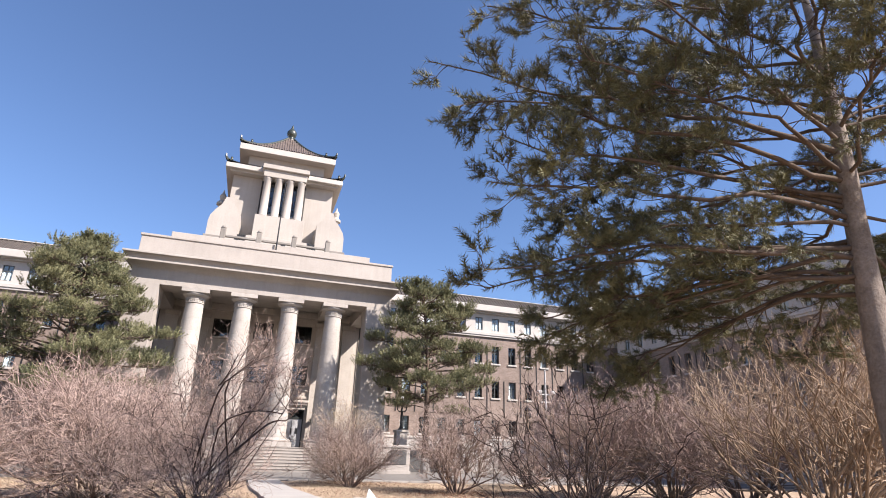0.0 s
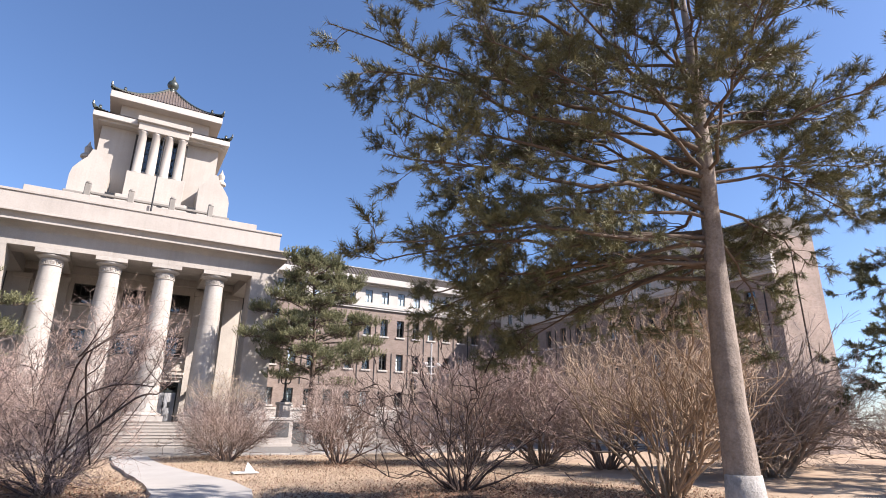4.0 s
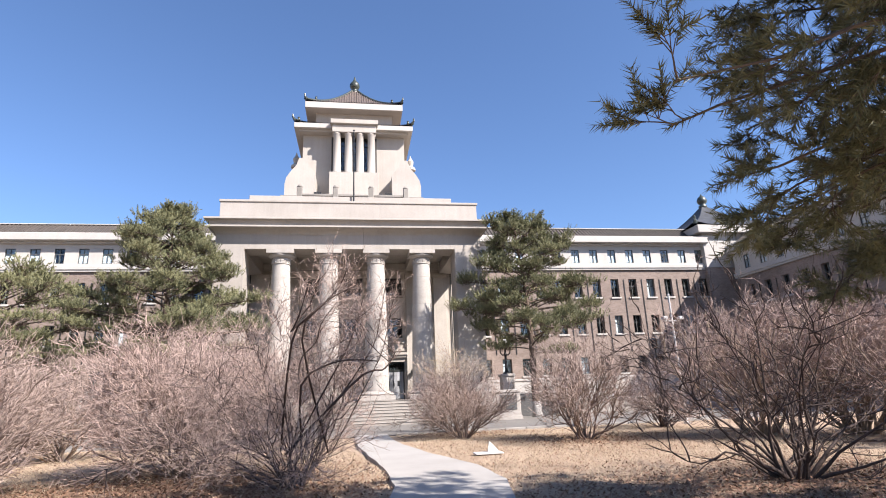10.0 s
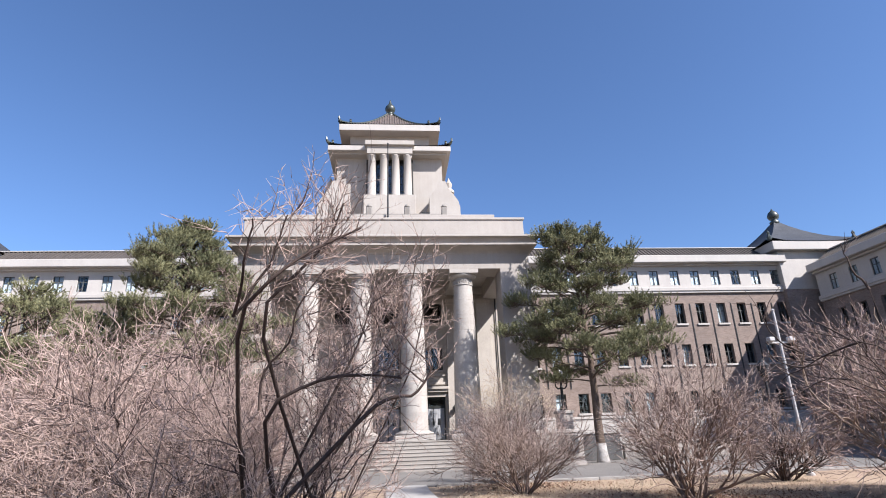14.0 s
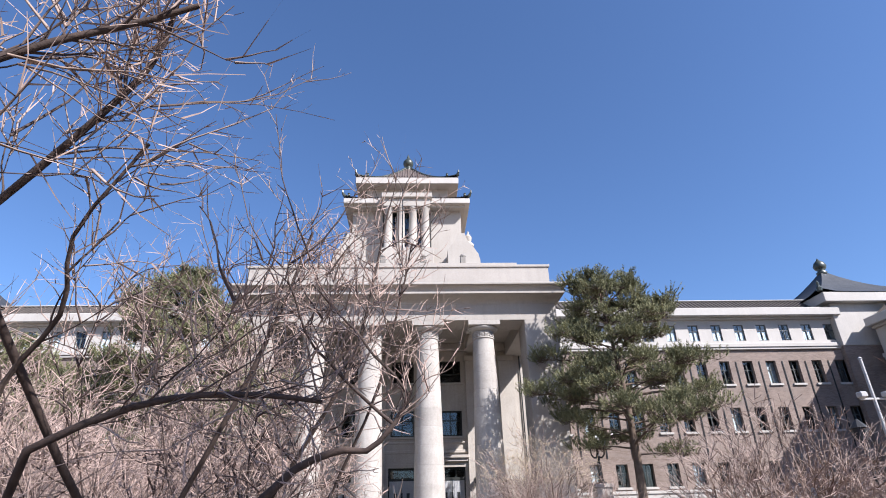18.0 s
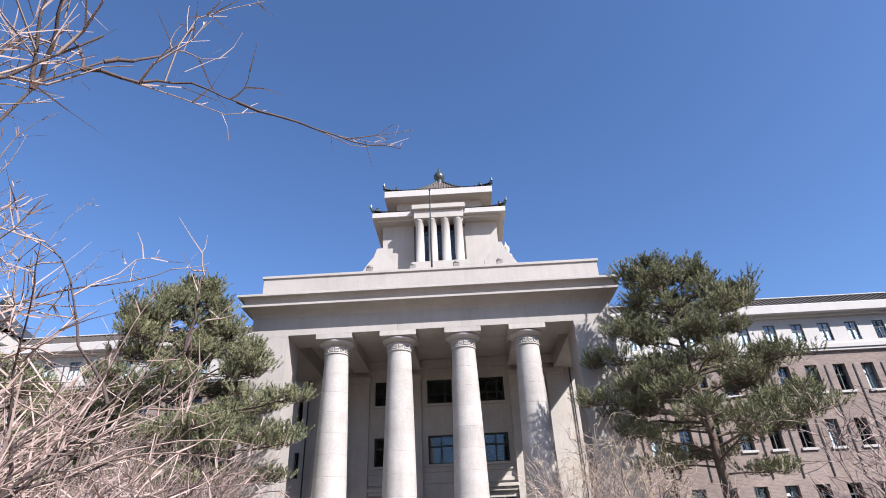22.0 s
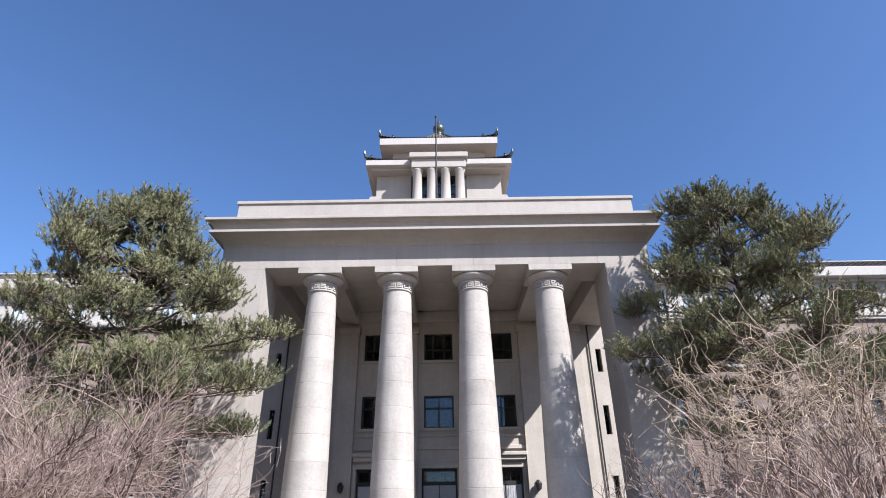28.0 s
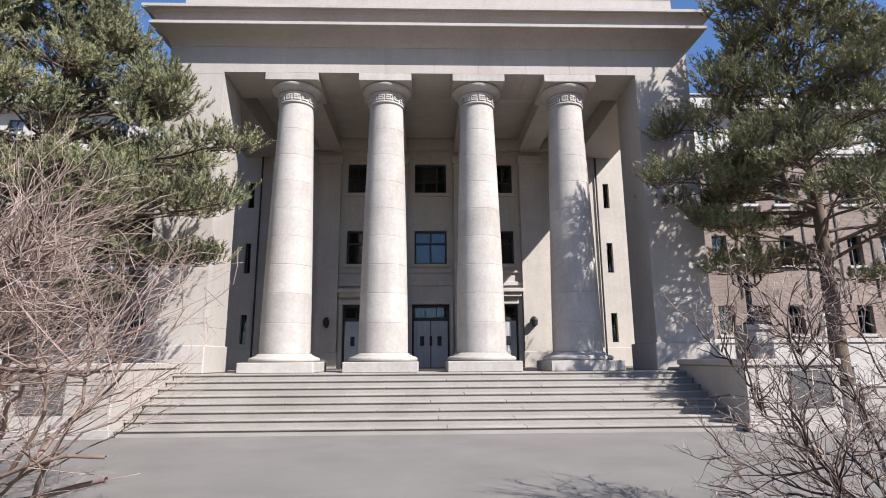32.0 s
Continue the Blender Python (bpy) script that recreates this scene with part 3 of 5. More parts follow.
cross = window_meshes(1.6, 1.69, (0.0,), (0.62,), 0.12, FRAME, 0.09)
cross_top = window_meshes(1.6, 1.55, (-0.2, 0.2), (0.4,), 0.12, FRAME, 0.08)
for bx in (-3.35, 0.0, 3.35):
    place_window(cross, building, pose(bx, 8.55, 6.44))
    place_window(cross_top, building, pose(bx, 8.55, 10.07))
for s in (-1, 1):
    for z0, h in ((2.6, 1.4), (6.0, 1.5), (9.3, 1.3)):
        place_window(window_meshes(0.3, h, (), (0.5,), 0.1, FRAME, 0.035), building, pose(s * 8.95, 8.6, z0))
    pipe, faces = rod([(s * 8.45, 8.3, PORCH + 0.1), (s * 8.45, 8.3, 2.6), (s * 8.45, 8.3, 7.0), (s * 8.45, 8.3, 12.2)], [0.045] * 4, 8)
    part("downpipe", raw_mesh("downpipe", pipe, faces, METAL_DARK, True), METAL_DARK, building, "thin dark downpipe")


def double_door(bx):
    """Two grey panelled leaves under a glazed transom, with three small lights."""
    door = thing("door", "pair of closed grey panelled doors under a dark glazed transom", "door", (bx, 8.62, PORCH), "portico doors")
    f = boxes((-0.91, -0.83, 0, 0.14, 0, 3.02), (0.83, 0.91, 0, 0.14, 0, 3.02), (-0.83, 0.83, 0, 0.14, 2.94, 3.02), (-0.83, 0.83, 0, 0.14, 2.24, 2.36))
    part("door_frame", f, FRAME, door)
    t = window_meshes(1.66, 0.58, (-0.17, 0.17), (), 0.08, FRAME, 0.05)
    tr = part("transom", t[0], None, door)
    tr.location = (0, 0.02, 2.36)
    part("pane", t[1], None, tr)
    for s in (-1, 1):
        bm = bmesh.new()
        box(bm, *sorted((s * 0.02, s * 0.82)), 0.05, 0.1, 0.02, 2.23)
        leaf = part("door_leaf", bm, DOORPAINT, door, "grey boarded door leaf")
        for k in range(7):
            xa = s * (0.075 + k * 0.115)
            part("board", boxes((xa - 0.05, xa + 0.05, 0.03, 0.049, 0.08, 2.18), bevel=0.008), DOORPAINT, leaf)
        part("window_light", boxes((s * 0.42 - 0.1, s * 0.42 + 0.1, 0.018, 0.029, 1.05, 1.5), bevel=0.006), METAL_DARK, leaf, "small dark window in the leaf")
        part("handle", boxes((s * 0.09 - 0.015, s * 0.09 + 0.015, -0.03, 0.029, 1.0, 1.3), bevel=0.006), METAL_WHITE, leaf)
    part("centre_light", boxes((-0.06, 0.06, 0.016, 0.028, 1.05, 1.5), bevel=0.005), METAL_DARK, door)
    return door


for bx in (-3.35, 0.0, 3.35):
    double_door(bx)
for s in (-1, 1):
    lamp = thing("wall_lamp", "dark wall lantern fixed beside the door", "lamp", (s * 4.93, 8.02, 3.55), "portico lanterns")
    part("bracket", boxes((-0.06, 0.06, -0.05, 0.08, -0.22, 0.28), bevel=0.01), METAL_DARK, lamp)
    part("lantern", lathe([(0.05, -0.2), (0.13, -0.14), (0.16, 0.1), (0.1, 0.2), (0.03, 0.26)], 8, (0, -0.18, 0)), METAL_DARK, lamp)
# hall behind the openings, its dimness put into the wall colour
part("hall", wall_with_openings(-10.2, 10.2, 0.1, 13.2, 11.5, 11.7, []), ROOM, building, "hall inside the building, its dimness put into a dark colour")
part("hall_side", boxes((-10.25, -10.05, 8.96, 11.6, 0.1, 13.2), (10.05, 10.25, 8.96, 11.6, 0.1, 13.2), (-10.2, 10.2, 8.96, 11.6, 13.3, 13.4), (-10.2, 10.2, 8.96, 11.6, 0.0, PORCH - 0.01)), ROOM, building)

# body of the central block behind, up to the tower
part("central_block", boxes((-10.3, 10.3, 11.72, 34.0, 0, 15.6)), TOWERSTONE, building)
part("tower_podium", boxes((-8.2, 8.2, 14.0, 34.0, 15.6, 19.6), bevel=0.03), TOWERSTONE, building)

# ---- tower ----
TY = 27.8
part("tower_wall", boxes((-5.9, 5.9, 21.9, 33.7, 19.6, 31.75)), TOWERSTONE, building, "pale rendered square tower")
part("tower_base_block", boxes((-2.75, 2.75, 19.5, 21.897, 19.61, 26.2), bevel=0.02), TOWERSTONE, building)
part("tower_base_block", boxes((-3.3, 3.3, 18.6, 21.897, 19.6, 23.2), bevel=0.02), TOWERSTONE, building)
for cx in (-1.95, -0.65, 0.65, 1.95):
    col = part("tower_column", lathe([(0.5, 26.2), (0.5, 26.45), (0.45, 26.5), (0.44, 28.5), (0.40, 31.0), (0.5, 31.1), (0.5, 31.25)], 20, (cx, 20.3, 0)), TOWERSTONE, building, "", True)
# dark sheet behind the tower columns; its colour stands in for shade there
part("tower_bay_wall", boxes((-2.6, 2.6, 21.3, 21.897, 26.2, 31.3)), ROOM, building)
for cx in (-1.3, 0.0, 1.3):
    wm = window_meshes(0.5, 4.6, (), (0.2, 0.4, 0.6, 0.8), 0.1, FRAME, 0.05)
    place_window(wm, building, pose(cx, 21.15, 26.4))
    part("spandrel", boxes((cx - 0.26, cx + 0.26, 21.0, 21.14, 26.21, 27.0)), WHITE, building)
part("tower_bay_beam", boxes((-2.5, 2.5, 19.75, 21.897, 31.26, 32.2), bevel=0.03), TOWERSTONE, building)
part("tower_bay_cornice", boxes((-2.7, 2.7, 19.45, 21.897, 32.205, 32.75), bevel=0.04), TOWERSTONE, building)
# lower eave
part("eave_soffit", boxes((-6.3, 6.3, TY - 6.9, TY + 6.9, 31.752, 32.0)), TOWERSTONE, building)
part("lower_eave", boxes((-6.83, 6.83, TY - 7.4, TY + 7.4, 32.003, 32.6), bevel=0.03), WHITE, building, "white band under the lower tiled eave")
part("upper_drum", boxes((-4.6, 4.6, TY - 4.9, TY + 4.9, 32.61, 35.2)), TOWERSTONE, building)
part("upper_eave", boxes((-5.78, 5.78, TY - 6.3, TY + 6.3, 35.203, 36.0), bevel=0.03), WHITE, building, "white band under the upper tiled roof")


def tiled_skirt(half_x, half_y, top_x, top_y, z0, z1, sag, rows, name, ribs, mat=TILE):
    """A hipped tiled roof that sweeps up at its corners, with ribs of half-round tiles down each side."""
    def point(u, side, f):
        # u: -1 to 1 along the side; f: 0 at the eave, 1 at the top
        hx, hy = half_x * (1 - f) + top_x * f, half_y * (1 - f) + top_y * f
        z = z0 + (z1 - z0) * (f - sag * f * (1 - f) * 1.0) + 0.32 * abs(u) ** 6 * (1 - f) ** 2
        x, y = ((u * hx, -hy), (hx, u * hy), (-u * hx, hy), (-hx, -u * hy))[side]
        return (x, TY + y, z)
    bm = bmesh.new()
    for side in range(4):
        grid = [[bm.verts.new(point(-1 + 2 * i / 12, side, j / rows)) for i in range(13)] for j in range(rows + 1)]
        for j in range(rows):
            for i in range(12):
                bm.faces.new((grid[j][i], grid[j][i + 1], grid[j + 1][i + 1], grid[j + 1][i]))
    roof = part(name, bm, mat, building, "brown tiled hipped roof with swept eaves", True)
    p0, p1 = [], []
    for side in range(4):
        for k in range(ribs + 1):
            at = -1 + 2 * k / ribs
            # ribs run straight up the slope and stop at the hips
            full = half_x if side % 2 == 0 else half_y
            top = top_x if side % 2 == 0 else top_y
            reach = 1.0 if abs(at) * full <= top else (full - abs(at) * full) / (full - top)
            for j in range(rows):
                f0, f1 = reach * j / rows, reach * (j + 1) / rows
                u = lambda f: at * full / max(1e-3, full * (1 - f) + top * f)
                p0.append(point(max(-1, min(1, u(f0))), side, f0))
                p1.append(point(max(-1, min(1, u(f1))), side, f1))
    v, q = tubes(p0, p1, np.full(len(p0), 0.085), np.full(len(p0), 0.085), 6)
    tagged(part("tile_ribs", raw_mesh("tile_ribs", v, q, mat, True), mat, roof), kind="stuff")
    for side in range(4):
        v, q = rod([point(-1, side, j / rows) for j in range(rows + 1)], np.full(rows + 1, 0.16), 8)
        part("hip_ridge", raw_mesh("hip_ridge", v, q, GLAZED, True), GLAZED, roof, "dark glazed hip ridge")
    for side in range(4):
        c = Vector(point(-1, side, 0.03))
        out = Vector((c.x, c.y - TY, 0)).normalized()
        bm = bmesh.new()
        pts = [c, c + out * 0.25 + Vector((0, 0, 0.25)), c + out * 0.28 + Vector((0, 0, 0.6))]
        for a, b, r in ((pts[0], pts[1], 0.2), (pts[1], pts[2], 0.13)):
            vv, qq = tubes([a], [b], [r], [r * 0.6], 6)
            vs = [bm.verts.new(p) for p in vv]
            for f in qq:
                bm.faces.new([vs[i] for i in f])
        part("ridge_ornament", bm, GLAZED, roof, "dark glazed corner ornament")
        d = Vector(point(-1, side, 0.22)) + Vector((0, 0, 0.2))
        part("ridge_figure", lathe([(0.08, -0.1), (0.17, 0.0), (0.12, 0.16), (0.16, 0.26), (0.03, 0.38)], 8, tuple(d)), GLAZED, roof)
    return roof


tiled_skirt(6.85, 7.42, 4.62, 4.92, 32.62, 33.75, 0.25, 4, "lower_roof", 44)
tiled_skirt(5.8, 6.32, 0.35, 0.35, 36.02, 41.2, 0.55, 10, "tower_roof", 38)
fin = part("finial", lathe([(0.5, 40.7), (0.55, 41.2), (0.38, 41.35), (0.36, 41.6), (0.55, 41.75), (0.66, 42.05), (0.64, 42.35), (0.45, 42.65), (0.25, 42.85), (0.2, 43.0), (0.1, 43.35), (0.02, 43.6)], 20, (0, TY, 0)), GLAZED, building, "dark green glazed ball finial", True)
# buttresses with rounded shoulders and small turrets behind them
for s in (-1, 1):
    out = [(4.15, 19.6), (7.35, 19.6), (7.35, 24.2), (7.2, 24.9), (6.7, 25.7), (6.2, 26.3), (5.9, 27.2), (5.15, 27.25), (4.9, 26.4), (4.15, 25.4)]
    part("buttress", prism([(s * x, z) for x, z in out], 18.3, 21.9), TOWERSTONE, building, "rounded-shouldered buttress of the tower")
    part("buttress_back", prism([(s * x, z) for x, z in out], 33.5, 36.5), TOWERSTONE, building)
    part("turret", lathe([(0.5, 26.0), (0.5, 28.0), (0.36, 28.2), (0.36, 28.6), (0.62, 28.7), (0.62, 28.95), (0.3, 29.3), (0.36, 29.6), (0.4, 29.9), (0.15, 30.3), (0.04, 30.7)], 12, (s * 6.9, 24.6, 0)), TOWERSTONE, building)
    part("turret_base", boxes((*sorted((s * 5.9, s * 7.7)), 22.5, 33.0, 19.6, 26.1), bevel=0.05), TOWERSTONE, building)
    part("roof_vent", boxes((s * 3.15 - 0.32, s * 3.15 + 0.32, 8.3, 8.8, 18.203, 19.45)), METAL_DARK, building)
# balustrade on the podium
part("balustrade_base", boxes((-6.3, 6.3, 6.5, 12.0, 17.123, 18.2), bevel=0.02), STONE, building)
for bx in (-4.6, -1.54, 1.54, 4.6):
    post = part("balustrade_post", boxes((bx - 0.22, bx + 0.22, 7.28, 7.72, 18.203, 19.5), bevel=0.04), WEATHERED, building)
    part("post_cap", lathe([(0.2, 19.5), (0.25, 19.58), (0.16, 19.74), (0.02, 19.8)], 12, (bx, 7.5, 0)), WEATHERED, post)
for a, b in ((-4.35, -1.79), (-1.29, 1.29), (1.79, 4.35)):
    part("balustrade_rail", boxes((a, b, 7.36, 7.64, 18.75, 18.92), bevel=0.01), WEATHERED, building)
    part("balustrade_panel", boxes((a, b, 7.44, 7.56, 18.203, 18.6)), TOWERSTONE, building)
for s in (-1, 1):
    part("balustrade_panel", boxes((*sorted((s * 4.85, s * 6.2)), 7.35, 7.65, 18.203, 18.75), bevel=0.02), WEATHERED, building)
for bx in (-3.4, 0.6, 3.3):
    spot = thing("floodlight", "small dark floodlight on the roof before the balustrade", "floodlight", (bx, 7.05, 18.2), "roof floodlights")
    part("housing", boxes((-0.2, 0.2, -0.12, 0.12, 0.1, 0.35), bevel=0.02), METAL_DARK, spot)
    part("bracket", boxes((-0.05, 0.05, -0.05, 0.05, 0.003, 0.098)), METAL_DARK, spot)
pole = thing("flagpole", "thin grey metal flagpole on the portico roof", "flagpole", (0.05, 3.0, 15.85))
part("mast", lathe([(0.07, 0), (0.05, 3.5), (0.035, 6.9)], 10), METAL_DARK, pole)
part("ball", lathe([(0.01, 6.9), (0.07, 6.95), (0.07, 7.02), (0.01, 7.08)], 10), METAL_DARK, pole)

# ---- wings ----
WING_X0, WING_X1, WING_Y = 10.3, 34.8, 10.0


def wing_windows(count, first, pitch, limit_low=True):
    rows = [(13.35, 14.65, 0.8), (10.0, 11.75, 0.8), (6.6, 8.25, 0.8), (3.0, 4.5, 0.85)]
    return [(first + pitch * k, z0, z1, w) for k in range(count) for z0, z1, w in rows]


wm_cache, sill_cache, blind_cache = {}, {}, {}


def wing(name, length, count, first, pitch, place, label, back=12.0):
    """A four-storey wing along local x, its front at local y = 0: pale top storey, brown brick below, stone plinth."""
    b = thing(name, label, "building")
    b.matrix_world = place
    wins = wing_windows(count, first, pitch)
    ops = [(c - w / 2, c + w / 2, z0, z1) for c, z0, z1, w in wins]
    top = [o for o in ops if o[2] > 12.9]
    low = [o for o in ops if o[2] < 12.9]
    part("upper_wall", wall_with_openings(0, length, 13.1, 15.04, 0, 0.45, top), WHITE, b, "pale rendered top storey")
    part("brick_wall", wall_with_openings(0, length, 2.75, 12.62, 0.02, 0.47, low), BRICK, b, "brown brick wall")
    part("string_course", boxes((0, length, -0.16, 0.4, 12.62, 12.8), (0, length, -0.24, 0.4, 12.8, 13.1), bevel=0.02), WHITE, b)
    part("stone_plinth", boxes((0, length, -0.12, 0.5, 0.0, 2.55)), WHITE, b, "pale stone plinth")
    part("plinth_coping", boxes((0, length, -0.2, 0.5, 2.553, 2.75), bevel=0.02), WHITE, b)
    part("eave_band", boxes((0, length, -0.3, 0.5, 15.042, 15.2), bevel=0.02), WHITE, b)
    part("cornice", boxes((0, length, -0.75, 0.5, 15.203, 15.86), bevel=0.05), WHITE, b, "white projecting cornice")
    roof = prism([(0.1, 15.863), (back, 15.863), (back, 17.3), (1.9, 17.3), (0.1, 15.95)], 0, length)
    for v in roof.verts:
        v.co = (v.co.y, v.co.x, v.co.z)
    bmesh.ops.recalc_face_normals(roof, faces=roof.faces)
    roof = part("roof", roof, WINGTILE, b, "low dark tiled roof")
    n = int(length / 0.34)
    xs = np.linspace(0.1, length - 0.1, n)
    p0 = np.stack([xs, np.full(n, 0.06), np.full(n, 15.95)], 1)
    p1 = np.stack([xs, np.full(n, 1.87), np.full(n, 17.3)], 1)
    v, q = tubes(p0, p1, np.full(n, 0.055), np.full(n, 0.055), 5)
    tagged(part("tile_ribs", raw_mesh("tile_ribs", v, q, WINGTILE, True), WINGTILE, roof), kind="stuff")
    part("ridge_cap", boxes((0, length, 1.75, 2.05, 17.303, 17.4), bevel=0.03), WHITE, roof, "pale ridge capping")
    # wall and floors behind the windows, darkened in colour as unlit rooms
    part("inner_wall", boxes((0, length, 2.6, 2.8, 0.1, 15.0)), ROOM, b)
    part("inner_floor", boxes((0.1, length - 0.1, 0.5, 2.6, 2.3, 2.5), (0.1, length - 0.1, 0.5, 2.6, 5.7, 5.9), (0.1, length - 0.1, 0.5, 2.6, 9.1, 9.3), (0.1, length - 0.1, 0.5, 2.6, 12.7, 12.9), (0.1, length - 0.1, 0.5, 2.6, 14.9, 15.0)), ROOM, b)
    part("back_wall", boxes((0, length, back - 0.4, back, 0, 15.86), (0, 0.3, 0.51, back - 0.41, 0, 15.86), (length - 0.3, length, 0.51, back - 0.41, 0, 15.86)), BRICK, b)
    rnd = random.Random(len(name))
    for c, z0, z1, w in wins:
        key = (round(w, 2), round(z1 - z0, 2))
        if key not in wm_cache:
            wm_cache[key] = window_meshes(w, z1 - z0, (0.0,), (0.62,), 0.1, WINGFRAME, 0.05)
            sill_cache[key] = mesh_of(boxes((-w / 2 - 0.12, w / 2 + 0.12, -0.36, 0.06, -0.16, -0.004), bevel=0.012), "sill", WHITE)
            blind_cache[key] = mesh_of(boxes((-w / 2 + 0.05, w / 2 - 0.05, 0.07, 0.08, 0.055, z1 - z0 - 0.055)), "blind", BLIND)
        drawn = rnd.random() < (0.85 if z0 > 12 else 0.25)
        place_window(wm_cache[key], b, pose(c, 0.07 if z0 > 12 else 0.27, z0), sill_cache[key] if z0 < 12.9 else None, blind_cache[key] if drawn else None)
        if 6.5 < z0 < 12 and rnd.random() < 0.8:
            part("recessed_joint", boxes((c + pitch / 2 - 0.04, c + pitch / 2 + 0.04, -0.03, 0.016, z0 - 1.7, z0 + 1.7)), METAL_DARK, b, "thin dark downpipe")
    return b


for s in (-1, 1):
    end = WING_X1 if s > 0 else WING_X1 - 2.0
    place = pose(WING_X0, WING_Y, 0) if s > 0 else pose(-end, WING_Y, 0)
    first = 11.75 - WING_X0 if s > 0 else end - 31.5
    wing("wing_building", end - WING_X0, 13 if s > 0 else 12, first, 1.85, place, "four-storey wing of brown brick with a pale top storey")
    # side wing, its front looks across the court
    turn = pose(36.8 if s > 0 else -34.8, 8.85 if s > 0 else -22.15, -1.2, 0, 0, -90 if s > 0 else 90)
    wing("side_wing_building", 31.0, 14, 1.8, 2.1, turn, "long brown brick side wing along the court", 6.0)

# corner pavilions with dark pyramid roofs
for s in (-1, 1):
    pav = thing("corner_pavilion", "pale corner pavilion with a dark pyramid roof and ball finial", "pavilion", (37.5 if s > 0 else -35.5, 13.0, 0), "corner pavilions")
    part("wall", boxes((-3.2, 3.2, -3.5, 3.5, 12.75, 16.2), bevel=0.03), WHITE, pav)
    part("brick_base", boxes((-3.15, 3.15, -3.45, 3.5, 0, 12.747), bevel=0.02), BRICK, pav, "brown brick corner")
    part("eave", boxes((-3.9, 3.9, -4.1, 4.1, 16.203, 17.0), bevel=0.04), WHITE, pav)
    bm = bmesh.new()
    rows = []
    for f in np.linspace(0, 1, 8):
        h = 4.15 * (1 - f) + 0.25 * f
        z = 17.0 + 3.3 * (f - 0.45 * f * (1 - f))
        ring = []
        for k in range(4):
            a, b2 = ((-1, -1), (1, -1), (1, 1), (-1, 1))[k], ((1, -1), (1, 1), (-1, 1), (-1, -1))[k]
            for u in range(6):
                x, y = a[0] + (b2[0] - a[0]) * u / 6, a[1] + (b2[1] - a[1]) * u / 6
                lift = 0.35 * max(0, abs(x * y)) ** 4 * (1 - f) ** 2
                ring.append(bm.verts.new((x * h, y * h, z + lift)))
        rows.append(ring)
    for lo, hi in zip(rows, rows[1:]):
        for k in range(24):
            bm.faces.new((lo[k], lo[(k + 1) % 24], hi[(k + 1) % 24], hi[k]))
    roof = part("roof", bm, SLATE, pav)
    part("finial", lathe([(0.4, 20.1), (0.45, 20.4), (0.26, 20.55), (0.45, 20.75), (0.54, 21.0), (0.4, 21.35), (0.12, 21.6), (0.02, 21.8)], 14), GLAZED, roof, "dark ball finial", True)
    for sx, sy in ((-1, -1), (1, -1), (1, 1), (-1, 1)):
        part("ridge_ornament", lathe([(0.2, 17.1), (0.24, 17.35), (0.1, 17.6), (0.14, 17.8), (0.02, 18.0)], 8, (sx * 4.05, sy * 4.05, 0)), GLAZED, roof)

# low ramp wall by the steps
for s in (1, -1):
    ramp = thing("ramp_wall", "low dark retaining wall with a white coping beside the steps", "wall", (s * 12.75, 0.35, 0), "ramp walls")
    part("wall_face", boxes((-1.35, 1.35, -0.2, 0.2, 0, 1.5), bevel=0.02), PLAQUE, ramp)
    part("coping", boxes((-1.42, 1.42, -0.28, 0.28, 1.503, 1.66), bevel=0.02), WHITE, ramp)
    low = thing("low_wall", "low pale stone garden wall along the building", "wall", (s * 18.1, 0.4, 0), "garden walls")
    part("wall_face", boxes((-3.8, 3.8, -0.18, 0.18, 0, 0.85), bevel=0.02), STONE, low)
    part("coping", boxes((-3.85, 3.85, -0.24, 0.24, 0.853, 0.97), bevel=0.02), WHITE, low)


# ---- plants ----
def unit(v):
    return v / (np.linalg.norm(v, axis=-1, keepdims=True) + 1e-9)


def grow(starts, ways, lengths, radii, steps, rng, wander, lift, keep=0.72):
    """Bends many shoots at once; returns the segments and, for each shoot, its points."""
    p, w, r = starts.copy(), unit(ways), radii.copy()
    out, pts = [], [p.copy()]
    for k in range(steps):
        w = unit(w + rng.normal(0, wander, w.shape) + np.array([0, 0, lift]))
        q = p + w * (lengths / steps)[:, None]
        r2 = r * keep ** (1 / 1.0)
        out.append((p.copy(), q.copy(), r.copy(), r2.copy()))
        p, r = q, r2
        pts.append(p.copy())
    return out, np.stack(pts, 1), w


def stuff(ob):
    return tagged(ob, kind="stuff")


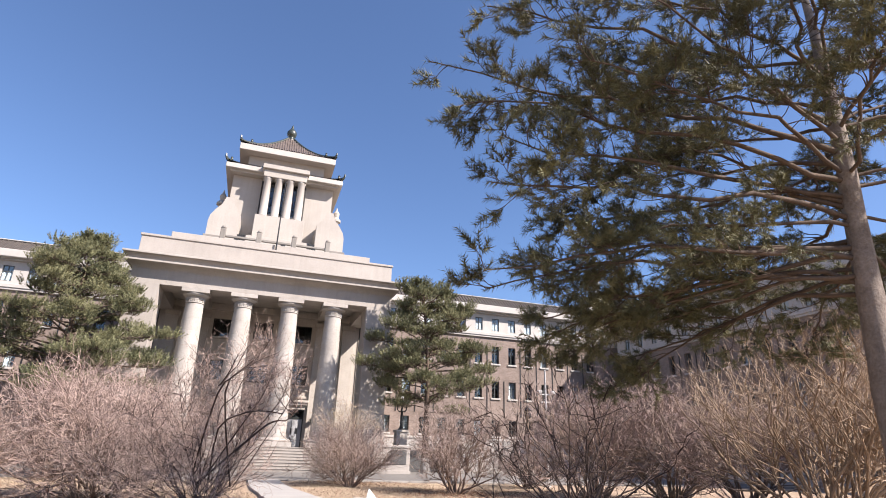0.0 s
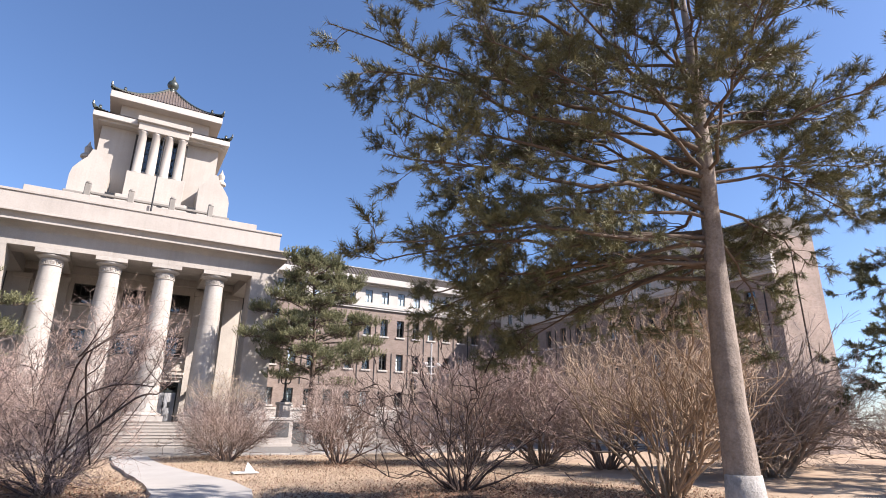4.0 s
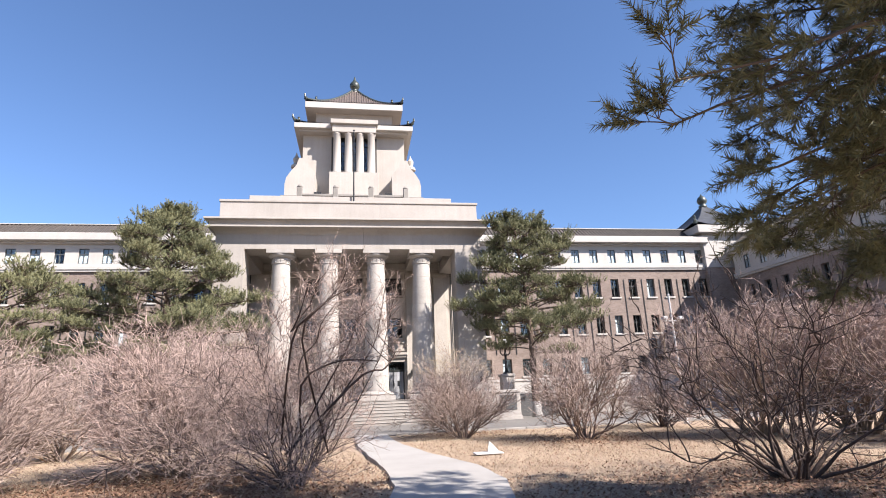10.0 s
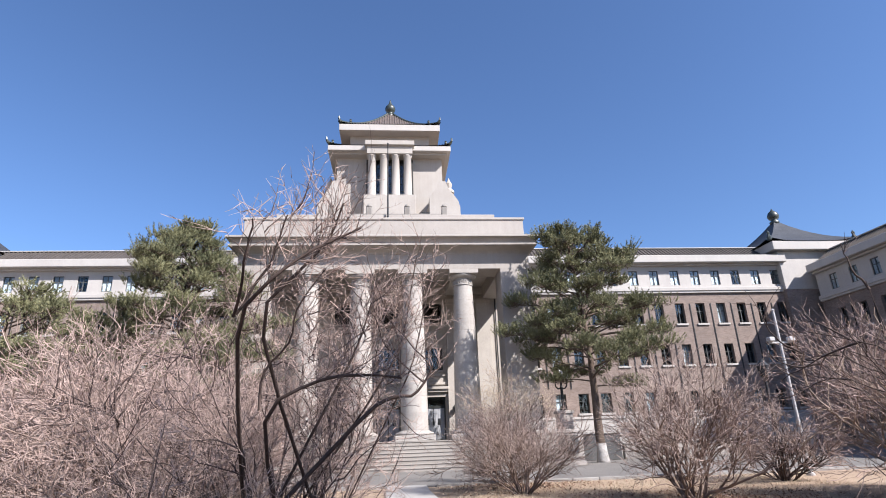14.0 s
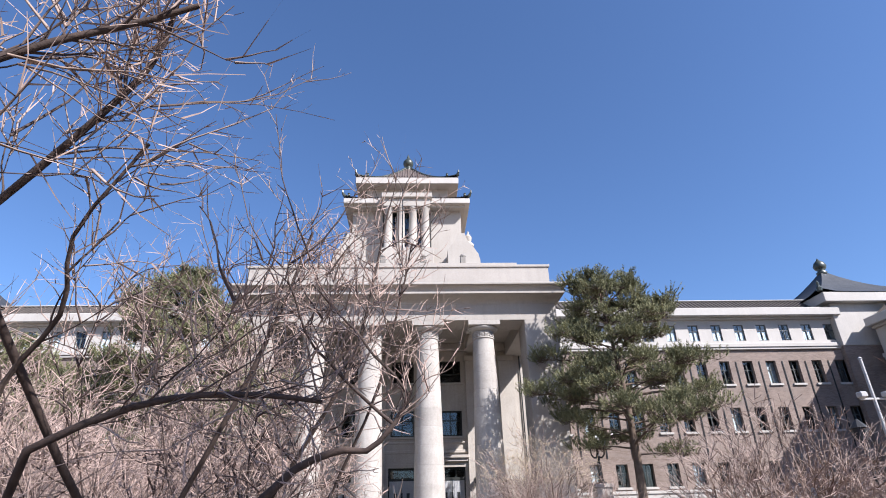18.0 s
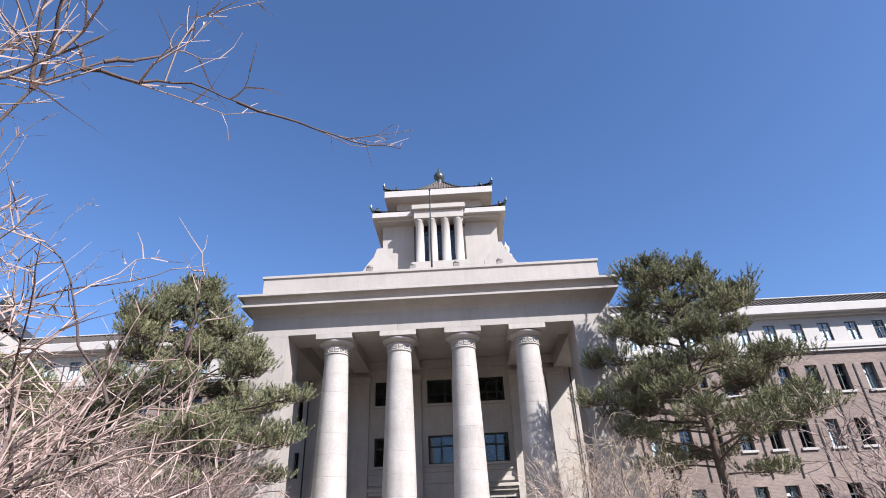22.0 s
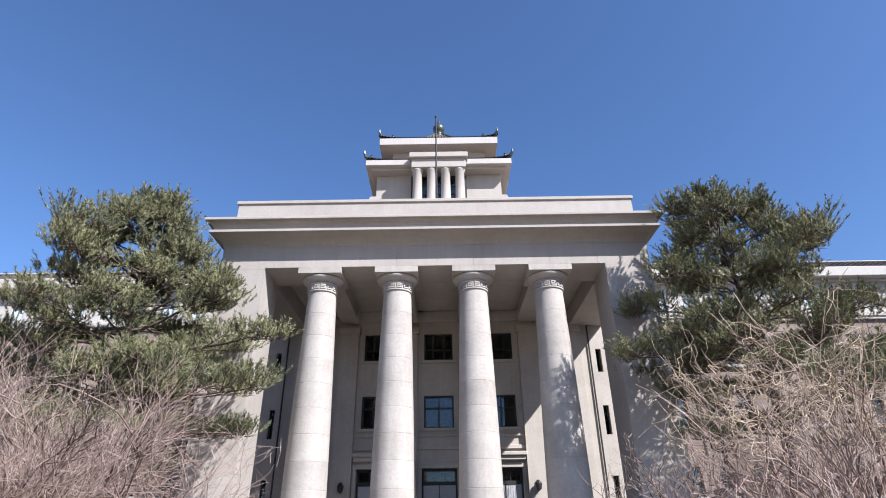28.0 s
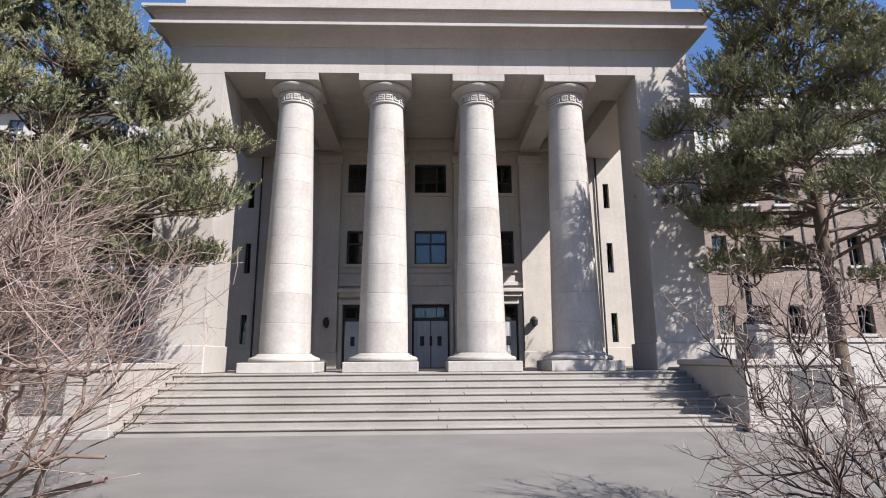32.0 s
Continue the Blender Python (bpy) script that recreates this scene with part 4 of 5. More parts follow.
def shrub(name, x, y, height, radius, seed, stems, twigs, stem_mat, twig_mat, label, extra=None, thick=1.0, upright=0.0, near=False, whips=0, rise=0.4, wild=1.0, low=0.14):
    """A leafless shrub: crooked stems that fan out from one root and fork again and again inside a rounded outline."""
    rng = np.random.default_rng(seed)
    mid, half = rise * height, (1 - rise) * height

    def clear(segs, points, slack=1.0):
        """Leaves out whole shoots that dip into the ground, or leave the outline."""
        end = points[:, -1]
        flat = np.hypot(end[:, 0], end[:, 1]) / radius
        up = (end[:, 2] - mid) / half
        lumps = 1 + 0.16 * np.sin(3.1 * np.arctan2(end[:, 1], end[:, 0]) + seed) + 0.1 * np.sin(5.7 * up + 2 * seed) + rng.normal(0, 0.07, len(end))
        ok = (points[:, 1:, 2].min(1) > -0.02) & (flat ** 2 + up ** 2 < (lumps * slack) ** 2)
        return [tuple(part_[ok] for part_ in s) for s in segs], points[ok]

    def forks(points, n, lo, spread, size, width, steps, wander, lift, slack=1.0):
        i = rng.integers(0, len(points), n)
        f = (1 - (1 - lo) * rng.uniform(0, 1, n) ** 1.3) * (points.shape[1] - 1)
        k = np.minimum(f.astype(int), points.shape[1] - 2)
        a, b = points[i, k], points[i, k + 1]
        at = a + (b - a) * (f - k)[:, None]
        out = at * (1, 1, 0)
        way = unit(b - a) + unit(rng.normal(0, 1, (n, 3))) * spread + unit(out) * 0.22 + np.array([0, 0, 0.1])
        segs, points, _ = grow(at, way, size * rng.uniform(0.45, 1.2, n), width * rng.uniform(0.75, 1.25, n), steps, rng, wander, lift, 0.9)
        return clear(segs, points, slack)

    ang = rng.uniform(0, 2 * np.pi, stems)
    lean = np.radians(66 - 34 * upright) * rng.uniform(0.08, 1, stems) ** 0.7
    way = np.stack([np.cos(ang) * np.sin(lean), np.sin(ang) * np.sin(lean), np.cos(lean)], 1)
    foot = 0.1 * radius * rng.uniform(0.1, 1.3, stems)
    start = np.stack([np.cos(ang) * foot, np.sin(ang) * foot, np.full(stems, -0.08)], 1)
    big = height / 3.5 * thick
    main, pts, _ = grow(start, way, 0.5 * height * rng.uniform(0.7, 1.15, stems), rng.uniform(0.016, 0.032, stems) * big, 7, rng, 0.17 * wild, 0.03, 0.91)
    main, pts = clear(main, pts)
    stems = len(pts)
    second, pts2 = forks(pts, stems * 6, low, 0.85, 0.33 * height, 0.0125 * big, 6, 0.2 * wild, 0.04)
    third, pts3 = forks(pts2, int(twigs * 0.07), 0.2, 0.85, 0.24 * height, 0.0078 * big, 5, 0.2 * wild, 0.05)
    fourth, pts4 = forks(pts3, int(twigs * 0.3), 0.2, 0.9, 0.17 * height, 0.0048 * thick, 4, 0.2, 0.06)
    if whips:
        tall, ptw = forks(pts2, whips, 0.5, 0.65, 0.55 * height, 0.0075 * big, 11, 0.17, 0.03, 1.36)
        spur, _ = forks(ptw, whips * 12, 0.1, 0.9, 0.16 * height, 0.003 * big, 3, 0.2, 0.08, 1.6)
    fifth, _ = forks(pts4, twigs, 0.1, 0.9, 0.1 * height, (0.0028 if near else 0.0042) * thick, 2, 0.2, 0.06, 1.04)

    def gather(levels):
        return tuple(np.concatenate([s[k] for lv in levels for s in lv]) for k in range(4))

    bush = thing(name, label, "shrub", (x, y, 0))
    for k in range(stems):
        v, q = rod([main[0][0][k]] + [s[1][k] for s in main], [main[0][2][k]] + [s[3][k] for s in main], 6)
        part("stem", raw_mesh("stem", v, q, stem_mat, True), stem_mat, bush)
    v, q = tubes(*gather([second]), 5)
    stuff(part("branches", raw_mesh("branches", v, q, stem_mat, True), stem_mat, bush))
    v, q = tubes(*gather([third]), 3)
    stuff(part("twigs", raw_mesh("twigs", v, q, stem_mat), stem_mat, bush))
    v, q = ribbons(*gather([fifth] if near else [fourth, fifth]), rng)
    if near:
        v4, q4 = tubes(*gather([fourth]), 3)
        v, q = np.concatenate([v, v4]), np.concatenate([q, q4 + len(v)])
    stuff(part("fine_twigs", raw_mesh("fine_twigs", v, q, twig_mat), twig_mat, bush))
    if whips:
        v, q = tubes(*gather([tall, spur]), 5)
        stuff(part("long_shoots", raw_mesh("long_shoots", v, q, STEM_SHOOT, True), STEM_SHOOT, bush, "long thin outer shoots"))
    if extra:
        top = pts4[pts4[:, -1, 2] > height * extra[1]]
        i = rng.integers(0, len(top), extra[0])
        tangle, _, _ = grow(top[i, -1], rng.normal(0, 1, (extra[0], 3)), np.full(extra[0], height * 0.15), np.full(extra[0], 0.0036), 6, rng, 0.55, -0.1, 0.9)
        v, q = tubes(*gather([tangle]), 3)
        stuff(part("dry_tangle", raw_mesh("dry_tangle", v, q, TWIG_STRAW), TWIG_STRAW, bush, "pale dry tangled shoots"))
    return bush


def brushes(foot, way, length, count, needle, width, rng, spread=0.75):
    """Thin triangles that stand out all round each shoot and point to its tip."""
    m = len(foot)
    f = rng.uniform(0.08, 1.0, (m, count, 1))
    at = foot[:, None] + way[:, None] * (np.asarray(length)[:, None, None] * f)
    side = rng.normal(0, 1, (m, count, 3))
    side = unit(side - way[:, None] * (side * way[:, None]).sum(2, keepdims=True))
    out = unit(way[:, None] * rng.uniform(0.45, 1.15, (m, count, 1)) + side * spread)
    tip = at + out * (needle * rng.uniform(0.7, 1.15, (m, count, 1)))
    cross = unit(np.cross(out, rng.normal(0, 1, (m, count, 3)))) * width
    return np.stack([at - cross, at + cross, tip], 2).reshape(-1, 3)


def bent(a, b, arch, steps, rng, wander):
    """A limb's line from a to b that arches by so much of its length and wavers."""
    s = np.linspace(0, 1, steps + 1)[:, None]
    size = np.linalg.norm(b - a)
    line = a + (b - a) * s + np.array([0, 0, arch * size]) * (4 * s * (1 - s))
    sway = np.cumsum(rng.normal(0, wander * size / steps, (steps + 1, 3)), 0)
    return line + (sway - sway[-1] * s - sway[0] * (1 - s)) * (1, 1, 0.7)


def trunk_of(tree, height, trunk_r, lean, seed, rng, wash, bark):
    n, ring = 16, 14
    zs = np.linspace(-0.15, height * 0.97, n + 1)
    axis = np.stack([lean[0] * np.clip(zs / height, 0, 1) ** 1.3 * height + 0.1 * np.sin(zs * 0.5 + seed), lean[1] * zs + 0.1 * np.cos(zs * 0.45 + seed) - 0.1, zs], 1)
    rr = trunk_r * (1 - 0.88 * np.clip(zs / height, 0, 1)) + 0.05 * trunk_r / 0.2 * np.exp(-zs / 0.35)
    ang = np.arange(ring) * 2 * np.pi / ring
    r = rr[:, None] * (1 + 0.06 * rng.normal(0, 1, (n + 1, ring)))
    verts = axis[:, None] + np.stack([np.cos(ang) * r, np.sin(ang) * r, np.zeros_like(r)], 2)
    faces = [(k * ring + j, k * ring + (j + 1) % ring, (k + 1) * ring + (j + 1) % ring, (k + 1) * ring + j) for k in range(n) for j in range(ring)]
    trunk = part("trunk", raw_mesh("trunk", verts.reshape(-1, 3), faces, bark, True), bark, tree)
    if wash:
        part("whitewash", lathe([(rr[0] * 1.06, -0.1), (np.interp(0.12, zs, rr) * 1.045, 0.12), (np.interp(wash * 0.5, zs, rr) * 1.03, wash * 0.5), (np.interp(wash, zs, rr) * 1.015, wash)], 18, tuple(axis[0] * (1, 1, 0))), WASH, trunk, "whitewashed foot of the trunk", True)
    return lambda z: np.array([np.interp(z, zs, axis[:, c]) for c in range(3)])


def spray(points, n_each, lo, fan, length, thick, steps, rng, lift, flat):
    """Side shoots off many limb lines at once, mostly in the plane of the bough."""
    i = np.repeat(np.arange(len(points)), n_each)
    f = (lo + (1 - lo) * rng.uniform(0, 1, len(i))) * (points.shape[1] - 1)
    k = np.minimum(f.astype(int), points.shape[1] - 2)
    a, b = points[i, k], points[i, k + 1]
    ahead = unit(b - a)
    across = unit(np.cross(ahead, (0, 0, 1.0))) * np.where(rng.uniform(0, 1, len(i)) < 0.5, -1, 1)[:, None]
    way = ahead + across * fan * rng.uniform(0.6, 1.3, (len(i), 1)) + rng.normal(0, 1, (len(i), 3)) * (0.15, 0.15, flat) + np.array([0, 0, lift])
    size = length(i, f / (points.shape[1] - 1)) * rng.uniform(0.6, 1.15, len(i))
    return grow(a + (b - a) * (f - k)[:, None], way, size, np.full(len(i), thick), steps, rng, 0.14, 0.03, 0.8)


def joined(*rows):
    """Several (vertices, faces) pairs as one."""
    verts, faces, n = [], [], 0
    for v, q in rows:
        verts.append(v)
        faces.append(q + n)
        n += len(v)
    return np.concatenate(verts), np.concatenate(faces)


def open_pine(name, x, y, height, seed, label, boughs, trunk_r, wash, needles=50, lean=(0, 0), side=22, shoots=6, needle=0.135, width=0.0062):
    """A pine seen close by: each bough runs from the trunk to its tip, with sprays of bottle-brush shoots on its outer part."""
    rng = np.random.default_rng(seed)
    tree = thing(name, label, "tree", (x, y, 0))
    centre = trunk_of(tree, height, trunk_r, lean, seed, rng, wash, BARK)
    lines, sizes = [], []
    for at, tip, arch in boughs:
        a, b = centre(at), np.array(tip) - (x, y, 0)
        line = bent(a, b, arch, 10, rng, 0.2)
        size = np.linalg.norm(b - a)
        lines.append(line)
        sizes.append(size)
        r0 = 0.012 + 0.006 * size
        v, q = rod(line, np.linspace(r0, 0.009, 11), 8)
        part("limb", raw_mesh("limb", v, q, LIMB, True), LIMB, tree)
    lines, sizes = np.array(lines), np.array(sizes)
    seg2, pts2, _ = spray(lines, side, 0.28, 0.95, lambda i, f: 0.35 + 0.19 * sizes[i] * (1.12 - f), 0.011, 5, rng, 0.08, 0.42)
    seg3, pts3, _ = spray(pts2, shoots, 0.4, 0.8, lambda i, f: np.full(len(i), 0.36), 0.0055, 2, rng, 0.14, 0.4)
    rows = [tubes(*(np.concatenate([s[k] for s in seg2]) for k in range(4)), 4), tubes(*(np.concatenate([s[k] for s in seg3]) for k in range(4)), 3)]
    v, q = joined(*rows)
    stuff(part("twigs", raw_mesh("twigs", v, q, LIMB), LIMB, tree))
    tips = np.concatenate([pts3[:, 0], pts2[:, -2], lines[:, -2]])
    ends = np.concatenate([pts3[:, -1], pts2[:, -1], lines[:, -1]])
    ends = ends + unit(ends - tips) * 0.05
    far = np.linalg.norm(ends - tips, axis=1)
    tri = brushes(tips + (ends - tips) * 0.2, unit(ends - tips), far * 0.8, needles, needle, width, rng, 0.9)
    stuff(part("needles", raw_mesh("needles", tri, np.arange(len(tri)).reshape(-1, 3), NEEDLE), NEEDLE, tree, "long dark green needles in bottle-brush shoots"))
    return tree


def layered_pine(name, x, y, height, first, radii, limbs, seed, label, trunk_r=0.27, lean=(0, 0), wash=1.0, boughs=(), shoots=16, needles=38, needle=0.135, width=0.0142, pad=0.5, skew=(0, 0)):
    """A pine whose limbs carry flat pads of upright shoots, one above another, with gaps between them."""
    rng = np.random.default_rng(seed)
    tree = thing(name, label, "tree", (x, y, 0))
    centre = trunk_of(tree, height, trunk_r, lean, seed, rng, wash, LIMB)
    todo = []
    for k in range(limbs):
        u = ((k + rng.uniform(0, 0.8)) / limbs) ** 0.85
        turn = k * 2.4 + rng.normal(0, 0.35)
        reach = np.interp(u, (0, 0.12, 0.35, 0.6, 0.82, 1), radii) * rng.uniform(0.62, 1.08)
        reach *= 1 + skew[0] * math.cos(turn - skew[1])
        todo.append((first + (height - first) * u, turn, reach, 0.08 + 0.55 * u ** 2 + rng.normal(0, 0.08)))
    todo += [(z, math.radians(turn), reach, rise) for z, turn, reach, rise in boughs]
    pads, size, twig = [], [], []
    for z, turn, reach, rise in todo:
        a = centre(min(z, height * 0.96))
        b = a + np.array([math.cos(turn), math.sin(turn), rise]) * max(reach, 0.3)
        line = bent(a, b, 0.03, 6, rng, 0.1)
        v, q = rod(line, np.linspace(0.02 + 0.012 * reach, 0.012, 7), 6)
        part("limb", raw_mesh("limb", v, q, LIMB, True), LIMB, tree)
        pads.append(line[-1])
        size.append(pad * rng.uniform(0.75, 1.1) * min(1, 0.35 + reach / 3.5))
        for _ in range(int(2 + 1.6 * reach)):
            s = rng.uniform(0.4, 0.97)
            root = line[0] + (line[-1] - line[0]) * s
            off = turn + rng.choice((-1, 1)) * rng.uniform(0.4, 1.1)
            far = (0.34 * reach * (1.15 - s) + 0.3) * rng.uniform(0.6, 1.2)
            end = root + np.array([math.cos(off), math.sin(off), 0.1 + rise * 0.5 + rng.normal(0, 0.08)]) * far
            twig.append((root, end, 0.022, 0.01))
            pads.append(end)
            size.append(pad * rng.uniform(0.55, 1.05) * min(1, 0.4 + reach / 3.5))
    pads, size = np.array(pads), np.array(size)
    m = len(pads)
    r = np.sqrt(rng.uniform(0, 1, (m, shoots)))
    ang = rng.uniform(0, 2 * np.pi, (m, shoots))
    tilt = rng.normal(0, 0.22, (m, 1, 2))
    flat = np.stack([np.cos(ang) * r, np.sin(ang) * r], 2)
    rise = 0.5 * (1 - r ** 2) * rng.uniform(-0.2, 1, (m, shoots)) + (flat * tilt).sum(2) + rng.normal(0, 0.1, (m, shoots)) - 0.12
    foot = pads[:, None] + np.concatenate([flat, rise[:, :, None]], 2) * size[:, None, None]
    way = unit(np.concatenate([flat * 0.8 + rng.normal(0, 0.22, flat.shape), np.full((m, shoots, 1), 0.95)], 2))
    foot, way = foot.reshape(-1, 3), way.reshape(-1, 3)
    length = 0.5 * rng.uniform(0.6, 1.4, len(foot)) * np.repeat(0.6 + 0.5 * size / pad, shoots)
    hub = np.repeat(pads - np.array([0, 0, 0.1]), shoots, 0)
    tw = [np.array([t[k] for t in twig]) for k in range(4)]
    v, q = joined(tubes(*tw, 4), ribbons(hub, foot, np.full(len(foot), 0.008), np.full(len(foot), 0.006), rng))
    stuff(part("twigs", raw_mesh("twigs", v, q, LIMB), LIMB, tree))
    tri = brushes(foot, way, length, needles, needle, width, rng, 0.6)
    # needles in the paler copy, with sunlight on the crown painted in
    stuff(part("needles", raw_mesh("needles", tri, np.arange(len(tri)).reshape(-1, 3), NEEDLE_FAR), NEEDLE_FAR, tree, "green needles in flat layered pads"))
    return tree


LOW_BOUGHS = (
    (4.55, (2.95, -34.5, 4.1), 0.03), (4.75, (3.25, -33.9, 4.0), 0.02), (5.2, (2.75, -35.2, 5.2), 0.03), (5.5, (2.85, -35.5, 5.8), 0.04), (5.9, (2.45, -35.0, 6.6), 0.03),
    (6.4, (1.95, -34.4, 7.7), 0.02), (6.9, (2.65, -35.3, 8.3), 0.03), (5.4, (5.25, -34.5, 8.0), -0.06), (6.0, (3.85, -36.2, 6.9), 0.05), (6.6, (4.05, -36.9, 7.8), 0.05),
    (4.6, (4.25, -33.4, 3.7), 0.05), (4.3, (5.25, -33.0, 3.5), 0.06), (4.1, (5.7, -32.4, 3.4), 0.10), (4.0, (7.2, -31.5, 2.9), 0.10), (4.4, (6.4, -32.6, 3.6), 0.08), (4.2, (7.6, -31.6, 3.0), 0.08), (4.2, (4.7, -33.0, 3.4), 0.08),)
MID_BOUGHS = (
    (4.9, (5, -32.8, 4.6), 0.05), (5.6, (5.05, -33.2, 5.6), 0.05), (5.1, (4.65, -35.0, 4.7), 0.04), (6.2, (5.2, -33.0, 6.5), 0.05), (7.2, (4.8, -34.0, 7.6), 0.05),
    (4.8, (8.2, -31.6, 4.4), 0.08), (5.4, (10.4, -32.4, 4.9), 0.06), (4.6, (10.58, -33.6, 3.6), 0.10), (4.9, (11.24, -34.6, 4.6), 0.06), (5.3, (11.64, -36.2, 4.7), 0.06),
    (4.7, (11.11, -35.4, 3.0), 0.14), (5.9, (11.37, -37.6, 6.2), 0.05), (6.5, (10.98, -34.6, 7.0), 0.05), (7.0, (11.24, -36.6, 7.8), 0.05), (6.2, (9.8, -32.4, 6.4), 0.05),)
TOP_BOUGHS = (
    (6.0, (6, -39.0, 6.6), 0.04), (6.8, (6.9, -39.8, 7.6), 0.04), (7.4, (5, -38.2, 8.4), 0.04), (7.8, (8.8, -39.4, 8.8), 0.04), (6.4, (10.6, -39.2, 7.2), 0.04),
    (7.8, (4.45, -36.0, 9.0), 0.03), (8.2, (6.2, -33.4, 9.2), 0.03), (8.4, (10.45, -34.0, 9.4), 0.03), (8.8, (6, -37.6, 10.0), 0.03), (9.2, (10.4, -37.6, 10.6), 0.02), (9.6, (7.2, -34.6, 10.8), 0.02), (10.0, (8.8, -36.2, 11.6), 0.0))
SIDE_BOUGHS = (
    (7.4, (12.0, -35.2, 8.2), 0.05), (6.9, (11.9, -37.4, 7.4), 0.05), (7.6, (6.2, -38.6, 9.0), 0.04), (6.5, (11.2, -33.6, 6.6), 0.05), (8.0, (11.6, -36.4, 9.0), 0.04),
    (5.8, (12.2, -36.9, 5.6), 0.06), (6.9, (7.4, -32.8, 7.6), 0.05), (7.7, (7.0, -33.2, 8.6), 0.04))
open_pine("pine_tree", 8.6, -36.1, 11.0, 5, "tall dark green pine with bare grey trunk, whitewashed foot", LOW_BOUGHS + MID_BOUGHS + TOP_BOUGHS + SIDE_BOUGHS, 0.27, 0.85)
layered_pine("pine_tree", 12.2, -1.9, 13.2, 4.0, (3.6, 4.5, 4.2, 3.2, 2.2, 1.0), 64, 11, "sunlit green pine with spreading layered boughs beside the steps", lean=(-0.05, 0), boughs=((6.6, 181, 4.9, 0.12), (8.4, 172, 4.1, 0.2), (6.2, 140, 4.6, 0.15), (7.0, 10, 5.6, 0.08), (8.2, -8, 5.2, 0.12), (12.2, 190, 1.9, 0.6), (12.0, 5, 1.7, 0.7), (10.6, -25, 3.4, 0.35)), skew=(0.1, 0.0))
layered_pine("pine_tree", -11.8, -2.0, 14.0, 3.4, (3.6, 4.9, 4.5, 3.3, 1.7, 0.4), 88, 23, "sunlit green pine with layered boughs beside the portico", lean=(0.035, 0), boughs=((5.4, -22, 6.6, 0.06), (7.2, -15, 6.2, 0.08), (4.6, -10, 5.0, 0.0), (6.2, -4, 5.4, 0.05), (10.4, 255, 3.4, 0.35), (10.8, 215, 2.6, 0.4)), skew=(0.08, 3.14))
layered_pine("pine_tree", -20.8, -2.0, 9.6, 2.8, (3.6, 4.8, 4.8, 4.2, 3.0, 1.2), 44, 31, "broad low pine before the brick wing", trunk_r=0.22, wash=0.0, shoots=11, needles=34, width=0.018)
open_pine("pine_tree", 26.0, -36.3, 12.6, 47, "dark pine with long low hanging boughs", tuple((2.9 + 0.24 * k, (26.0 + (6.8 - 0.11 * k) * math.cos(2.4 * k), -36.3 + (6.8 - 0.11 * k) * math.sin(2.4 * k), 2.1 + 0.3 * k), 0.08) for k in range(34)), 0.26, 0.0, 34, side=26, needle=0.17, width=0.013)

